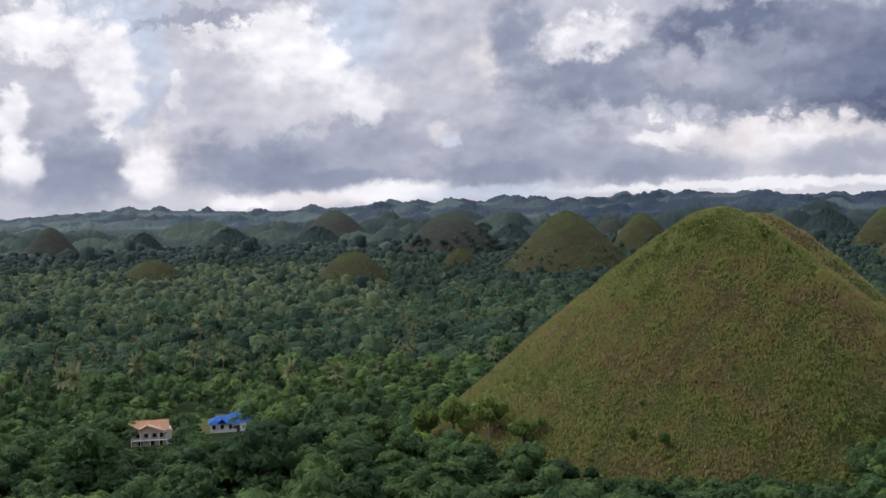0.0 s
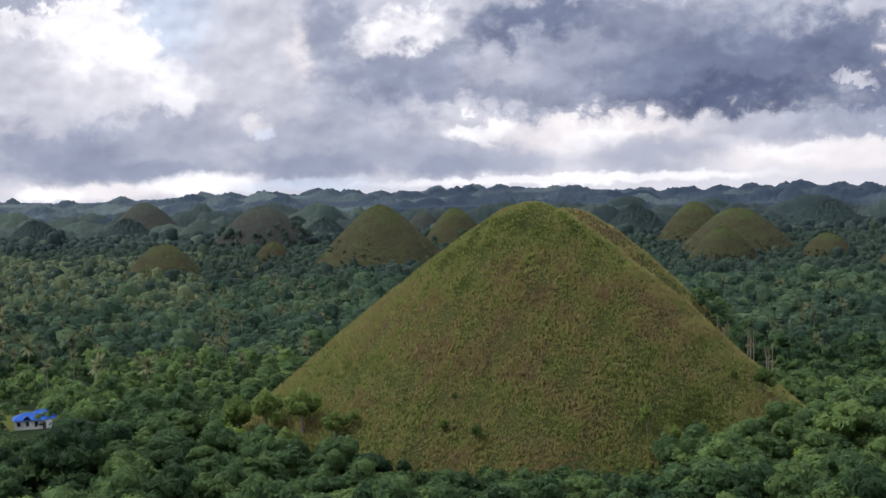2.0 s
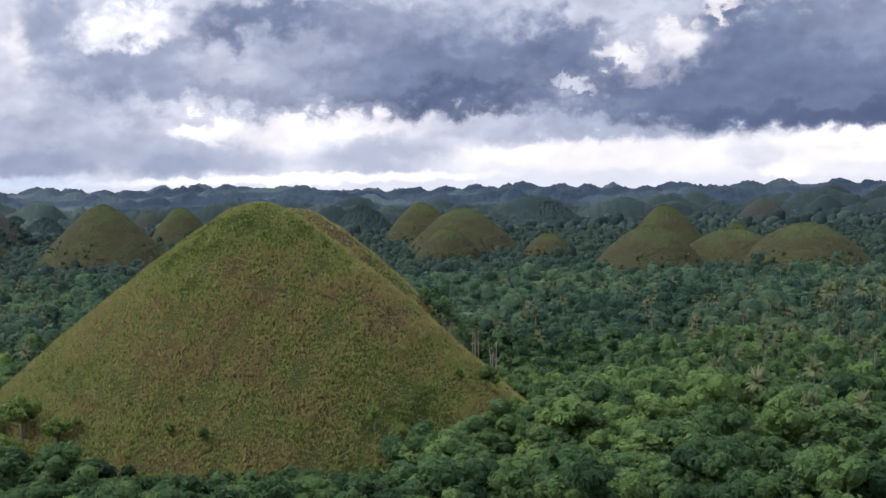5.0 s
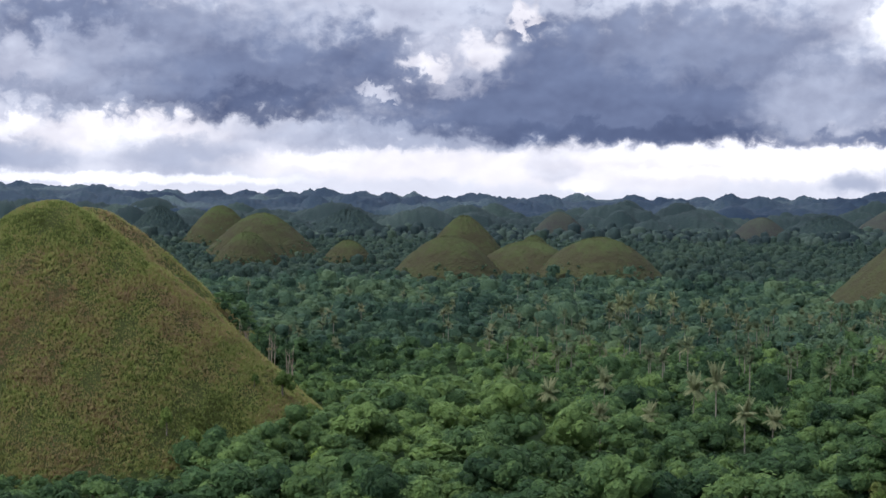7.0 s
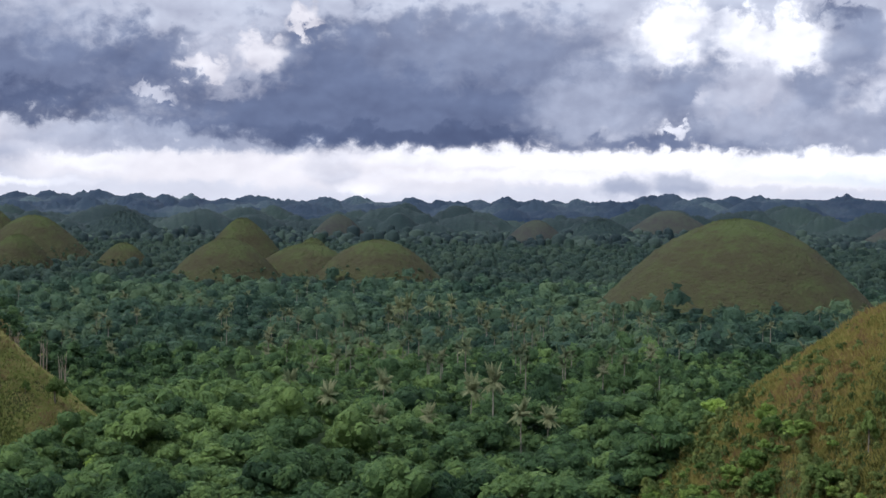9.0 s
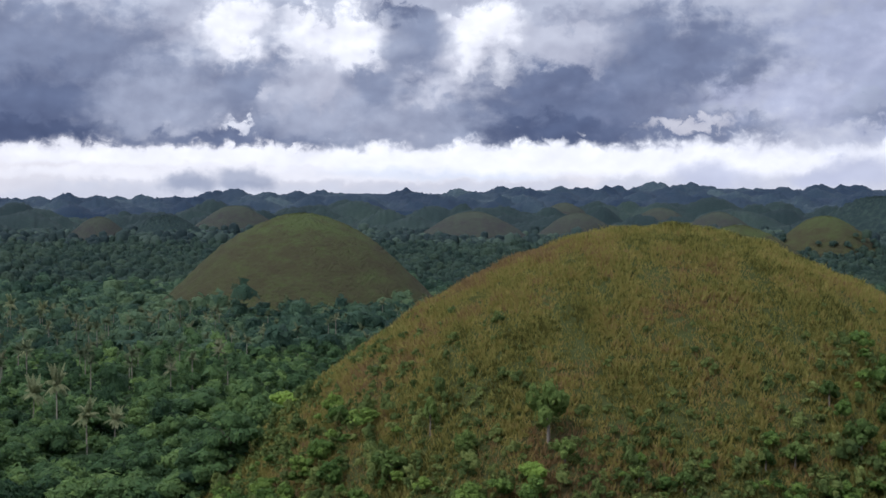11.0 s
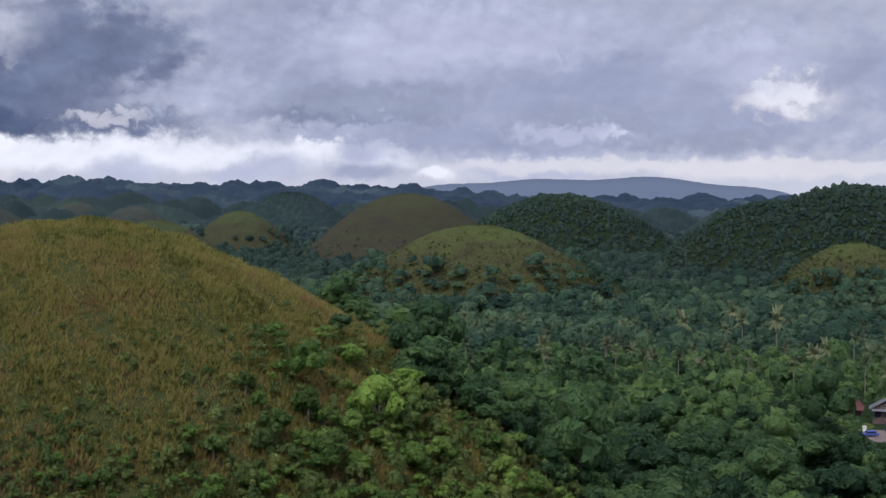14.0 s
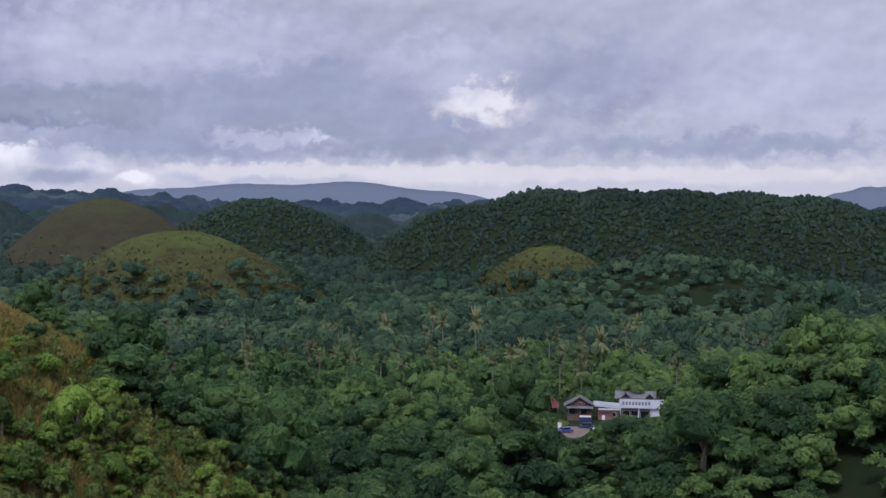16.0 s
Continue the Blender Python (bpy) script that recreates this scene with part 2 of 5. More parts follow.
# tones of the cover and how soft their edges are
TONES = {
    "W": ((0.94, 0.925, 0.965), 0.40), "C": ((0.77, 0.735, 0.765), 0.45), "L": ((0.55, 0.555, 0.635), 0.50), "B": ((0.56, 0.64, 0.79), 0.45),
    "M": ((0.352, 0.378, 0.480), 0.50), "G": ((0.252, 0.284, 0.392), 0.50), "D": ((0.140, 0.170, 0.272), 0.50), "K": ((0.084, 0.107, 0.190), 0.55),
    "P": ((0.535, 0.55, 0.68), 0.60), "Q": ((0.365, 0.392, 0.525), 0.60),
}
w = Nodes(world.node_tree)
d = w.add("ShaderNodeTexCoord").outputs["Generated"]
sep = w.add("ShaderNodeSeparateXYZ")
w.put(sep.inputs[0], d)
az = w.math("MULTIPLY", w.math("ARCTAN2", sep.outputs[0], sep.outputs[1]), 57.2958)
el = w.math("MULTIPLY", w.math("ARCSINE", sep.outputs[2]), 57.2958)
flat = w.xyz(az, w.math("MULTIPLY", el, 1.1), 0.0)


def puffs(scale, detail, flat):
    n_ = w.add("ShaderNodeTexVoronoi", feature="SMOOTH_F1", voronoi_dimensions="2D")
    w.put(n_.inputs["Vector"], w.vec("MULTIPLY_ADD", w.vec("SUBTRACT", w.noise(flat, scale * 1.3, 3.0, 0.6, color=True), (0.5, 0.5, 0.5)), (0.9 / scale, 0.9 / scale, 0.0), flat))
    for key, value in (("Scale", scale), ("Detail", detail), ("Roughness", 0.55), ("Smoothness", 0.5)):
        n_.inputs[key].default_value = value
    return n_.outputs["Distance"]


half = (0.5, 0.5, 0.5)
calm = w.span(el, 1.0, 3.4, 0.25, 1.0)
heap = puffs(0.95, 4.0, flat)
slow = w.vec("SUBTRACT", w.noise(flat, 0.45, 3.0, 0.5, color=True), half)
fast = w.vec("SUBTRACT", w.noise(flat, 1.1, 6.0, 0.50, color=True), half)
bent = w.vec("MULTIPLY_ADD", slow, w.xyz(1.5, w.math("MULTIPLY", calm, 1.0), 0.0), w.xyz(az, el, 0.0))
bent = w.vec("MULTIPLY_ADD", fast, w.xyz(1.1, w.math("MULTIPLY", calm, 0.9), 0.0), bent)
bent = w.vec("ADD", bent, w.xyz(0.0, w.math("MULTIPLY", w.math("MULTIPLY_ADD", heap, 0.9, -0.36), calm), 0.0))
fray = w.math("MULTIPLY", w.math("SUBTRACT", w.noise(w.vec("MULTIPLY", flat, (0.8, 1.1, 1.0)), 1.5, 5.0, 0.5), 0.5), w.span(el, 0.8, 2.5, 0.5, 1.0))
cloud = w.mix(w.span(el, 0.0, 8.0), (0.62, 0.62, 0.69), (0.50, 0.52, 0.61))
for a, e, wa, we, tone, weight in SKY:
    colour, soft = TONES[tone]
    q = w.vec("MULTIPLY_ADD", bent, (1 / wa, 1 / we, 0.0), (-a / wa, -e / we, 0.0))
    cloud = w.mix(w.span(w.math("ADD", w.vec("LENGTH", q), fray), 1 + soft, 1 - soft, 0.0, weight), cloud, colour)
# lumps lit from above and from the hidden sun
lit = w.vec("MULTIPLY_ADD", fast, (0.25, 0.25, 0.0), w.vec("MULTIPLY", flat, (0.9, 1.15, 1.0)))
here = w.noise(lit, 0.5, 3.0, 0.45)
there = w.noise(w.vec("ADD", lit, (-0.16, 0.36, 0.0)), 0.5, 3.0, 0.45)
puffy = w.math("MULTIPLY", w.span(el, 0.8, 3.0, 0.35, 1.0), w.span(az, 55.0, 75.0, 1.0, 0.55))
lump = w.math("MULTIPLY_ADD", w.math("SUBTRACT", 0.40, heap), 0.10, w.math("MULTIPLY", w.math("SUBTRACT", here, there), 0.8))
shade = w.math("MULTIPLY_ADD", w.math("MULTIPLY_ADD", w.math("SUBTRACT", here, 0.5), 0.35, lump), puffy, 1.0)
cloud = w.vec("MULTIPLY", cloud, w.xyz(shade, shade, w.math("MULTIPLY_ADD", w.math("SUBTRACT", shade, 1.0), 0.85, 1.0)))
sky = w.add("ShaderNodeTexSky", sky_type="NISHITA", sun_disc=False)
sky.sun_elevation, sky.sun_rotation = radians(SUN_EL), radians(SUN_AZ)
blue = w.vec("MULTIPLY", sky.outputs[0], (0.10, 0.10, 0.10))
# over the head the cover goes on, broken and brightest towards the hidden sun
toward = w.math("MULTIPLY_ADD", w.vec("DOT_PRODUCT", d, (math.sin(radians(SUN_AZ)), math.cos(radians(SUN_AZ)), 0.35)), 0.50, 1.15)
over = w.noise(d, 2.2, 5.0, 0.6)
over = w.math("MULTIPLY", w.math("MULTIPLY_ADD", over, 0.9, 0.55), toward)
over = w.mix(0.25, w.vec("MULTIPLY", w.xyz(over, over, over), (0.97, 1.0, 1.10)), blue)
high = w.mix(w.span(el, 7.5, 13.0), cloud, over)
bg = w.add("ShaderNodeBackground")
w.put(bg.inputs[0], high)
bg.inputs[1].default_value = 1.0
w.put(w.add("ShaderNodeOutputWorld").inputs[0], bg.outputs[0])

sun = new("sun", bpy.data.lights.new("sun", "SUN"))
sun.data.energy, sun.data.angle, sun.data.color = 2.3, radians(16), (1.0, 0.95, 0.86)
sun_way = Vector((math.sin(radians(SUN_AZ)) * math.cos(radians(SUN_EL)), math.cos(radians(SUN_AZ)) * math.cos(radians(SUN_EL)), math.sin(radians(SUN_EL))))
sun.matrix_world = look(sun_way * 300, (0, 0, 0))


# ---- materials ----
def material(name):
    m = bpy.data.materials.new(name)
    m.use_nodes = True
    n = Nodes(m.node_tree)
    b = n.add("ShaderNodeBsdfPrincipled")
    n.put(n.add("ShaderNodeOutputMaterial").inputs[0], b.outputs[0])
    b.inputs["Specular IOR Level"].default_value = 0.08
    return m, n, b


def backlit(n, b, colour, share):
    """Thin leaves let some light through."""
    tr = n.add("ShaderNodeBsdfTranslucent")
    n.put(tr.inputs[0], colour)
    mx = n.add("ShaderNodeMixShader")
    mx.inputs[0].default_value = share
    n.put(mx.inputs[1], b.outputs[0])
    n.put(mx.inputs[2], tr.outputs[0])
    out = [k for k in n.tree.nodes if k.bl_idname == "ShaderNodeOutputMaterial"][0]
    n.put(out.inputs[0], mx.outputs[0])


def bump(n, b, height, strength, distance):
    k = n.add("ShaderNodeBump")
    k.inputs["Strength"].default_value, k.inputs["Distance"].default_value = strength, distance
    n.put(k.inputs["Height"], height)
    n.put(b.inputs["Normal"], k.outputs[0])


def place(n):
    return n.add("ShaderNodeNewGeometry").outputs["Position"]


def foliage(name, dark, mid, light, rough=0.6, single=False, gaps=0.0):
    """Leaves: each clump a shade of its own, each tree a tint of its own."""
    m, n, b = material(name)
    island = n.add("ShaderNodeNewGeometry").outputs["Random Per Island"]
    tint = n.add("ShaderNodeObjectInfo").outputs["Random"] if single else n.add("ShaderNodeAttribute", attribute_name="tint").outputs["Fac"]
    p = place(n)
    leaves = n.noise(p, 1.7, 5.0, 0.72)
    v = n.math("ADD", n.math("MULTIPLY", island, 0.22), n.math("MULTIPLY", tint, 0.52))
    # leaf mottle: tone variation, and the shade of small gaps put into the colour
    v = n.math("ADD", v, n.math("MULTIPLY_ADD", leaves, 0.9, -0.34))
    bump(n, b, leaves, 1.0, 0.7)
    colour = n.ramp(v, [(0.12, dark), (0.48, mid), (0.92, light)])
    n.put(b.inputs["Base Color"], colour)
    b.inputs["Roughness"].default_value = rough
    backlit(n, b, colour, 0.42)
    if gaps:
        # sprays of leaves with gaps between them
        out = [k for k in n.tree.nodes if k.bl_idname == "ShaderNodeOutputMaterial"][0]
        solid_ = out.inputs[0].links[0].from_socket
        mx = n.add("ShaderNodeMixShader")
        n.put(mx.inputs[0], n.span(n.noise(p, gaps, 2.0, 0.6), 0.40, 0.44))
        n.put(mx.inputs[1], n.add("ShaderNodeBsdfTransparent").outputs[0])
        n.put(mx.inputs[2], solid_)
        n.put(out.inputs[0], mx.outputs[0])
    return m


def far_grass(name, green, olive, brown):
    """Grass on far hills: greener towards the summit, with its lit top put into the colour, mottled with darker scrub.
    """
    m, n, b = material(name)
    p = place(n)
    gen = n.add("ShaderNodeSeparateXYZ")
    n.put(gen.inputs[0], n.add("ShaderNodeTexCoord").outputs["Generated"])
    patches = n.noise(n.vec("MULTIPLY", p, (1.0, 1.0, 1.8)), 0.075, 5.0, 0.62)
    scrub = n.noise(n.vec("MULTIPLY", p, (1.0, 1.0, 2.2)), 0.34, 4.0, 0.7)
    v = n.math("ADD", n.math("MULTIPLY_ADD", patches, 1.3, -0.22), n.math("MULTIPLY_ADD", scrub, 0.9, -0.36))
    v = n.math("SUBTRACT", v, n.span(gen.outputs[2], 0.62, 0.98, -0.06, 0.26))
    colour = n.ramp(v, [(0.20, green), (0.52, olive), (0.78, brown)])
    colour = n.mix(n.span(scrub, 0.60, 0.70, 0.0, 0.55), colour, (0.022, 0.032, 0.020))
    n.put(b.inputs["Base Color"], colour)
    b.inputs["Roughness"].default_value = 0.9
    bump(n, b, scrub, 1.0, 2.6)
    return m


def grass(name, green, olive, brown, scale=1.0, tuft=False):
    m, n, b = material(name)
    p = place(n)
    big = n.noise(p, 0.035 * scale, 4.0, 0.6)
    small = n.noise(n.vec("MULTIPLY", p, (1.0, 1.0, 2.6)), 0.45, 5.0, 0.72)
    island = n.add("ShaderNodeNewGeometry").outputs["Random Per Island"]
    if tuft:
        island = n.math("MULTIPLY_ADD", n.add("ShaderNodeAttribute", attribute_name="tint").outputs["Fac"], 0.58, n.math("MULTIPLY_ADD", island, 0.3, 0.03))
    v = n.math("ADD", n.math("MULTIPLY_ADD", big, 1.15, -0.20), n.math("ADD", n.math("MULTIPLY", small, 0.75), n.math("MULTIPLY_ADD", island, 0.44, -0.31)))
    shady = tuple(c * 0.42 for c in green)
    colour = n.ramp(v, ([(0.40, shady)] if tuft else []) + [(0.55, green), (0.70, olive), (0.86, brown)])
    n.put(b.inputs["Base Color"], colour)
    b.inputs["Roughness"].default_value = 0.85
    backlit(n, b, colour, 0.5)
    bump(n, b, n.noise(n.vec("MULTIPLY", p, (1.0, 1.0, 2.2)), 0.8, 5.0, 0.75), 1.0, 1.0)
    return m


# leaf and leaf_mid: a little blue added to the green for thin haze
LEAF = foliage("leaf", (0.022, 0.049, 0.027), (0.076, 0.136, 0.056), (0.195, 0.288, 0.090), gaps=1.9)
LEAF_TREE = foliage("leaf_tree", (0.022, 0.050, 0.028), (0.080, 0.145, 0.058), (0.205, 0.300, 0.092), single=True, gaps=2.2)
LEAF_LIME = foliage("leaf_lime", (0.13, 0.21, 0.045), (0.20, 0.31, 0.062), (0.30, 0.42, 0.09), single=True, gaps=2.2)
LEAF_MID = foliage("leaf_mid", (0.020, 0.044, 0.036), (0.056, 0.102, 0.066), (0.130, 0.190, 0.096), gaps=1.2)
LEAF_YOUNG = foliage("leaf_young", (0.034, 0.072, 0.020), (0.100, 0.170, 0.042), (0.240, 0.335, 0.075), gaps=2.0)
LEAF_SHRUB = foliage("leaf_shrub", (0.050, 0.082, 0.026), (0.120, 0.162, 0.050), (0.250, 0.285, 0.090), gaps=2.6)
LEAF_SAPLING = foliage("leaf_sapling", (0.040, 0.075, 0.022), (0.105, 0.160, 0.044), (0.225, 0.290, 0.080), single=True, gaps=1.6)
LEAF_BUSH = foliage("leaf_bush", (0.036, 0.056, 0.022), (0.070, 0.098, 0.034), (0.125, 0.150, 0.050), gaps=1.4)
LEAF_PLANT = foliage("leaf_plantation", (0.075, 0.110, 0.065), (0.115, 0.155, 0.088), (0.165, 0.200, 0.105), gaps=1.0)
# haze put into the leaf colours: bluer, then paler, the farther they stand
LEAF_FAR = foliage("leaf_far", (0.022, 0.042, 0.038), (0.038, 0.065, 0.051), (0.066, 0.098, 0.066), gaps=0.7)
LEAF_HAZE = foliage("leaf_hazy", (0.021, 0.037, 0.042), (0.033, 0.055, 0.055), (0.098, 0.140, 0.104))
LEAF_BLUE_HAZE = foliage("leaf_blue_haze", (0.022, 0.040, 0.078), (0.038, 0.063, 0.096), (0.180, 0.240, 0.222))
LEAF_PALE_HAZE = foliage("leaf_pale_haze", (0.15, 0.185, 0.27), (0.17, 0.205, 0.29), (0.19, 0.225, 0.30))
LEAF_PALM = foliage("leaf_palm", (0.065, 0.090, 0.048), (0.115, 0.140, 0.075), (0.215, 0.215, 0.125))
LEAF_FROND = foliage("leaf_frond", (0.13, 0.17, 0.085), (0.22, 0.245, 0.130), (0.36, 0.355, 0.205), single=True)
GRASS = grass("grass", (0.235, 0.285, 0.088), (0.305, 0.280, 0.112), (0.265, 0.195, 0.110), tuft=True)
GRASS_WARM = grass("grass_warm", (0.245, 0.238, 0.068), (0.335, 0.275, 0.088), (0.250, 0.165, 0.080), tuft=True)
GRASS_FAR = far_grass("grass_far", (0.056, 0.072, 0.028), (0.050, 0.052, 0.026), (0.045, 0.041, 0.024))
# far grass greyed, with the haze put into its colour
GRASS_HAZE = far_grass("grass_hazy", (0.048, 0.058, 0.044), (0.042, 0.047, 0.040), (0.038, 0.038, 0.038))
# brown grass, darkened in its colour for the cloud shadow on one hill
GRASS_BROWN_SHADED = far_grass("grass_brown_shaded", (0.048, 0.053, 0.026), (0.044, 0.042, 0.025), (0.040, 0.034, 0.025))
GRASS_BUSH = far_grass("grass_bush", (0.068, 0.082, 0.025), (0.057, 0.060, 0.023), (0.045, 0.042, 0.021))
# soil between the tufts, its colour also darkened for their shade
TURF = grass("turf", (0.105, 0.122, 0.046), (0.120, 0.108, 0.050), (0.105, 0.078, 0.046))
FIELD = grass("field", (0.13, 0.19, 0.045), (0.15, 0.19, 0.05), (0.19, 0.17, 0.07))
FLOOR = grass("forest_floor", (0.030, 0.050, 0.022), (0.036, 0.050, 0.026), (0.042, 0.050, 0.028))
m, n, b = material("bark")
n.put(b.inputs["Base Color"], n.ramp(n.noise(place(n), 2.0), [(0.3, (0.09, 0.075, 0.06)), (0.7, (0.22, 0.19, 0.155))]))
b.inputs["Roughness"].default_value = 0.9
BARK = m

# ---- the land ----
rng = np.random.default_rng(7)


def at(az, dist):
    return dist * math.sin(radians(az)), dist * math.cos(radians(az))


def shape(s, a):
    """The height of a hill of height and radius 1: a cone for a small a, a dome for a large one."""
    return np.maximum(0.0, 1 - (np.sqrt(s * s + a * a) - a) / (math.sqrt(1 + a * a) - a))


# heading, distance, top, radius, roundness, cover, material, height up to which trees climb it
HILLS_A = [
    (10.34, 404.5, 57.9, 80.5, 0.145, "grass", GRASS, 0.5),
    (11.60, 520, 55.6, 76.0, 0.16, "grass", GRASS, 20),
    (4.58, 1354, 55.7, 66.3, 0.20, "grass", GRASS_FAR, 3),
    (0.28, 2000, 56.5, 75.4, 0.50, "bush", GRASS_FAR, 3),
    (0.65, 1500, 22.3, 25.4, 0.80, "grass", GRASS_FAR, 3),
    (-3.35, 1225, 29.8, 38.1, 0.70, "grass", GRASS_FAR, 3),
    (-10.75, 1405, 24.4, 38.4, 1.00, "grass", GRASS_FAR, 3),
    (-14.32, 2600, 53.2, 53.9, 0.30, "grass", GRASS_FAR, 3),
    (-11.01, 2600, 37.3, 46.6, 0.35, "forest", LEAF_HAZE, 3),
    (-7.90, 2600, 39.1, 61.3, 0.40, "forest", LEAF_HAZE, 3),
    (-4.03, 3000, 66.8, 90.5, 0.40, "grass", GRASS_FAR, 3),
    (-4.67, 2700, 37.3, 61.1, 0.40, "forest", LEAF_HAZE, 3),
    (2.58, 2500, 32.1, 47.1, 0.40, "forest", LEAF_HAZE, 3),
    (1.53, 2900, 32.3, 43.7, 0.40, "forest", LEAF_HAZE, 3),
]
HILLS_B = [
    (7.39, 1900, 48.1, 50.1, 0.40, "bush", GRASS_FAR, 3),
    (6.25, 2600, 37.8, 44.1, 0.50, "grass", GRASS_FAR, 3),
    (14.10, 2200, 42.3, 58.1, 0.40, "forest", LEAF_HAZE, 3),
    (16.27, 1750, 48.7, 49.5, 0.50, "grass", GRASS_FAR, 3),
    (17.80, 1450, 44.1, 61.5, 0.50, "grass", GRASS_FAR, 3),
    (17.26, 1270, 30.3, 34.0, 0.60, "grass", GRASS_FAR, 3),
    (21.00, 1284, 23.9, 29.0, 0.70, "grass", GRASS_FAR, 3),
    (21.03, 2300, 40.0, 73.7, 0.40, "forest", LEAF_HAZE, 3),
    (25.31, 1180, 46.4, 48.9, 0.25, "grass", GRASS_FAR, 3),
    (24.75, 1060, 33.7, 47.9, 0.80, "grass", GRASS_FAR, 3),
    (27.70, 1085, 30.0, 52.0, 0.90, "grass", GRASS_FAR, 3),
    (27.90, 1260, 29.9, 26.1, 0.70, "grass", GRASS_FAR, 3),
    (30.31, 1060, 33.9, 54.9, 0.80, "grass", GRASS_FAR, 3),
    (28.84, 2400, 39.9, 49.8, 0.50, "grass", GRASS_FAR, 3),
    (36.20, 2200, 36.6, 53.9, 0.50, "grass", GRASS_FAR, 3),
]
HILLS_C = [
    (38.60, 2500, 33.9, 75.4, 0.60, "forest", LEAF_HAZE, 3),
    (41.11, 2800, 50.7, 89.7, 0.60, "grass", GRASS_FAR, 3),
    (43.57, 850, 53.0, 85.6, 0.80, "grass", GRASS_FAR, 3),
    (49.92, 2300, 44.7, 99.7, 0.70, "grass", GRASS_FAR, 3),
    (53.30, 3200, 57.8, 84.4, 0.60, "grass", GRASS_FAR, 3),
    (53.82, 2350, 42.8, 75.3, 0.60, "grass", GRASS_FAR, 3),
    (56.85, 3000, 49.0, 84.8, 0.60, "grass", GRASS_FAR, 3),
    (58.95, 2700, 43.5, 76.3, 0.60, "grass", GRASS_FAR, 3),
    (59.69, 1300, 40.9, 71.0, 0.50, "grass", GRASS_FAR, 3),
    (62.74, 1700, 45.8, 70.5, 0.80, "bush", GRASS_FAR, 3),
    (68.90, 1500, 66.3, 118.6, 0.70, "grass", GRASS_BROWN_SHADED, 3),
    (64.62, 2600, 69.1, 127.4, 0.80, "forest", LEAF_HAZE, 3),
    (56.86, 295, 55.1, 104.0, 0.55, "grass", GRASS_WARM, 29),
    (71.57, 930, 45.2, 94.5, 0.60, "bush", GRASS_BUSH, 3),
]
HILLS_D = [
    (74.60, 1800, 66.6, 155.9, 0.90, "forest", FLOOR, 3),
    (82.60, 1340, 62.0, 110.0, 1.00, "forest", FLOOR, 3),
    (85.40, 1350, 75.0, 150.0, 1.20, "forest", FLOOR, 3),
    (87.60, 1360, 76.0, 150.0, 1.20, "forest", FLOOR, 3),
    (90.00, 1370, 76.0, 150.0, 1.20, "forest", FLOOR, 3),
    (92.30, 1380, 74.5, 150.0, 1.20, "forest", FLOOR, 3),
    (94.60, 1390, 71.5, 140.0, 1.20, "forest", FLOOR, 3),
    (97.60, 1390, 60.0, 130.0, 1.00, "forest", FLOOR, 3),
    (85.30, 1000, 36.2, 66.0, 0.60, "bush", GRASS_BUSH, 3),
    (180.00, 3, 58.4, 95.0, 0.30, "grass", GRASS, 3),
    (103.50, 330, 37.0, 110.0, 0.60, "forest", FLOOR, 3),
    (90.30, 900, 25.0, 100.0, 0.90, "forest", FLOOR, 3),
]
HILLS = HILLS_A + HILLS_B + HILLS_C + HILLS_D


def base(x, y):
    return 0.5 * np.sin(x / 71 + 1) * np.cos(y / 83) + 0.4 * np.sin(x / 31 - y / 39)


def mesh_of(name, verts, faces, mats, smooth=True, tint=None):
    me = bpy.data.meshes.new(name)
    verts, faces = np.asarray(verts, np.float32), np.asarray(faces, np.int32)
    k = faces.shape[1]
    me.vertices.add(len(verts))
    me.vertices.foreach_set("co", verts.ravel())
    me.loops.add(faces.size)
    me.loops.foreach_set("vertex_index", faces.ravel())
    me.polygons.add(len(faces))
    me.polygons.foreach_set("loop_start", np.arange(0, faces.size, k, dtype=np.int32))
    me.polygons.foreach_set("use_smooth", np.full(len(faces), smooth))
    if tint is not None:
        at_ = me.attributes.new("tint", "FLOAT", "POINT")
        at_.data.foreach_set("value", np.asarray(tint, np.float32))
    me.update(calc_edges=True)
    me.materials.append(mats)
    return me


def polar(rs, n, centre, height):
    """A round sheet: rings of n corners at the radii rs round centre."""
    th = np.linspace(0, 2 * np.pi, n, endpoint=False)
    r, t = np.meshgrid(rs, th, indexing="ij")
    x, y = centre[0] + r * np.sin(t), centre[1] + r * np.cos(t)
    v = np.stack([x, y, height(x, y)], -1).reshape(-1, 3)
    i, j = np.meshgrid(np.arange(len(rs) - 1), np.arange(n), indexing="ij")
    a, b2, c, e = i * n + j, i * n + (j + 1) % n, (i + 1) * n + (j + 1) % n, (i + 1) * n + j
    return v, np.stack([a, e, c, b2], -1).reshape(-1, 4)


def wobble(x, y, size, seed):
    return np.sin(x / size + seed) * np.cos(y / size * 1.13 - seed * 2) + 0.6 * np.sin(x / size * 2.3 - y / size * 1.7 + seed * 3)


rs = np.concatenate([[0.01], np.geomspace(40, 4950, 120)])
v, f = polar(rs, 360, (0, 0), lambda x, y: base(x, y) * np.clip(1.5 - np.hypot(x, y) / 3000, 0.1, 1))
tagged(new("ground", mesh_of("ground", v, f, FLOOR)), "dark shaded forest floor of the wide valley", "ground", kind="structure")


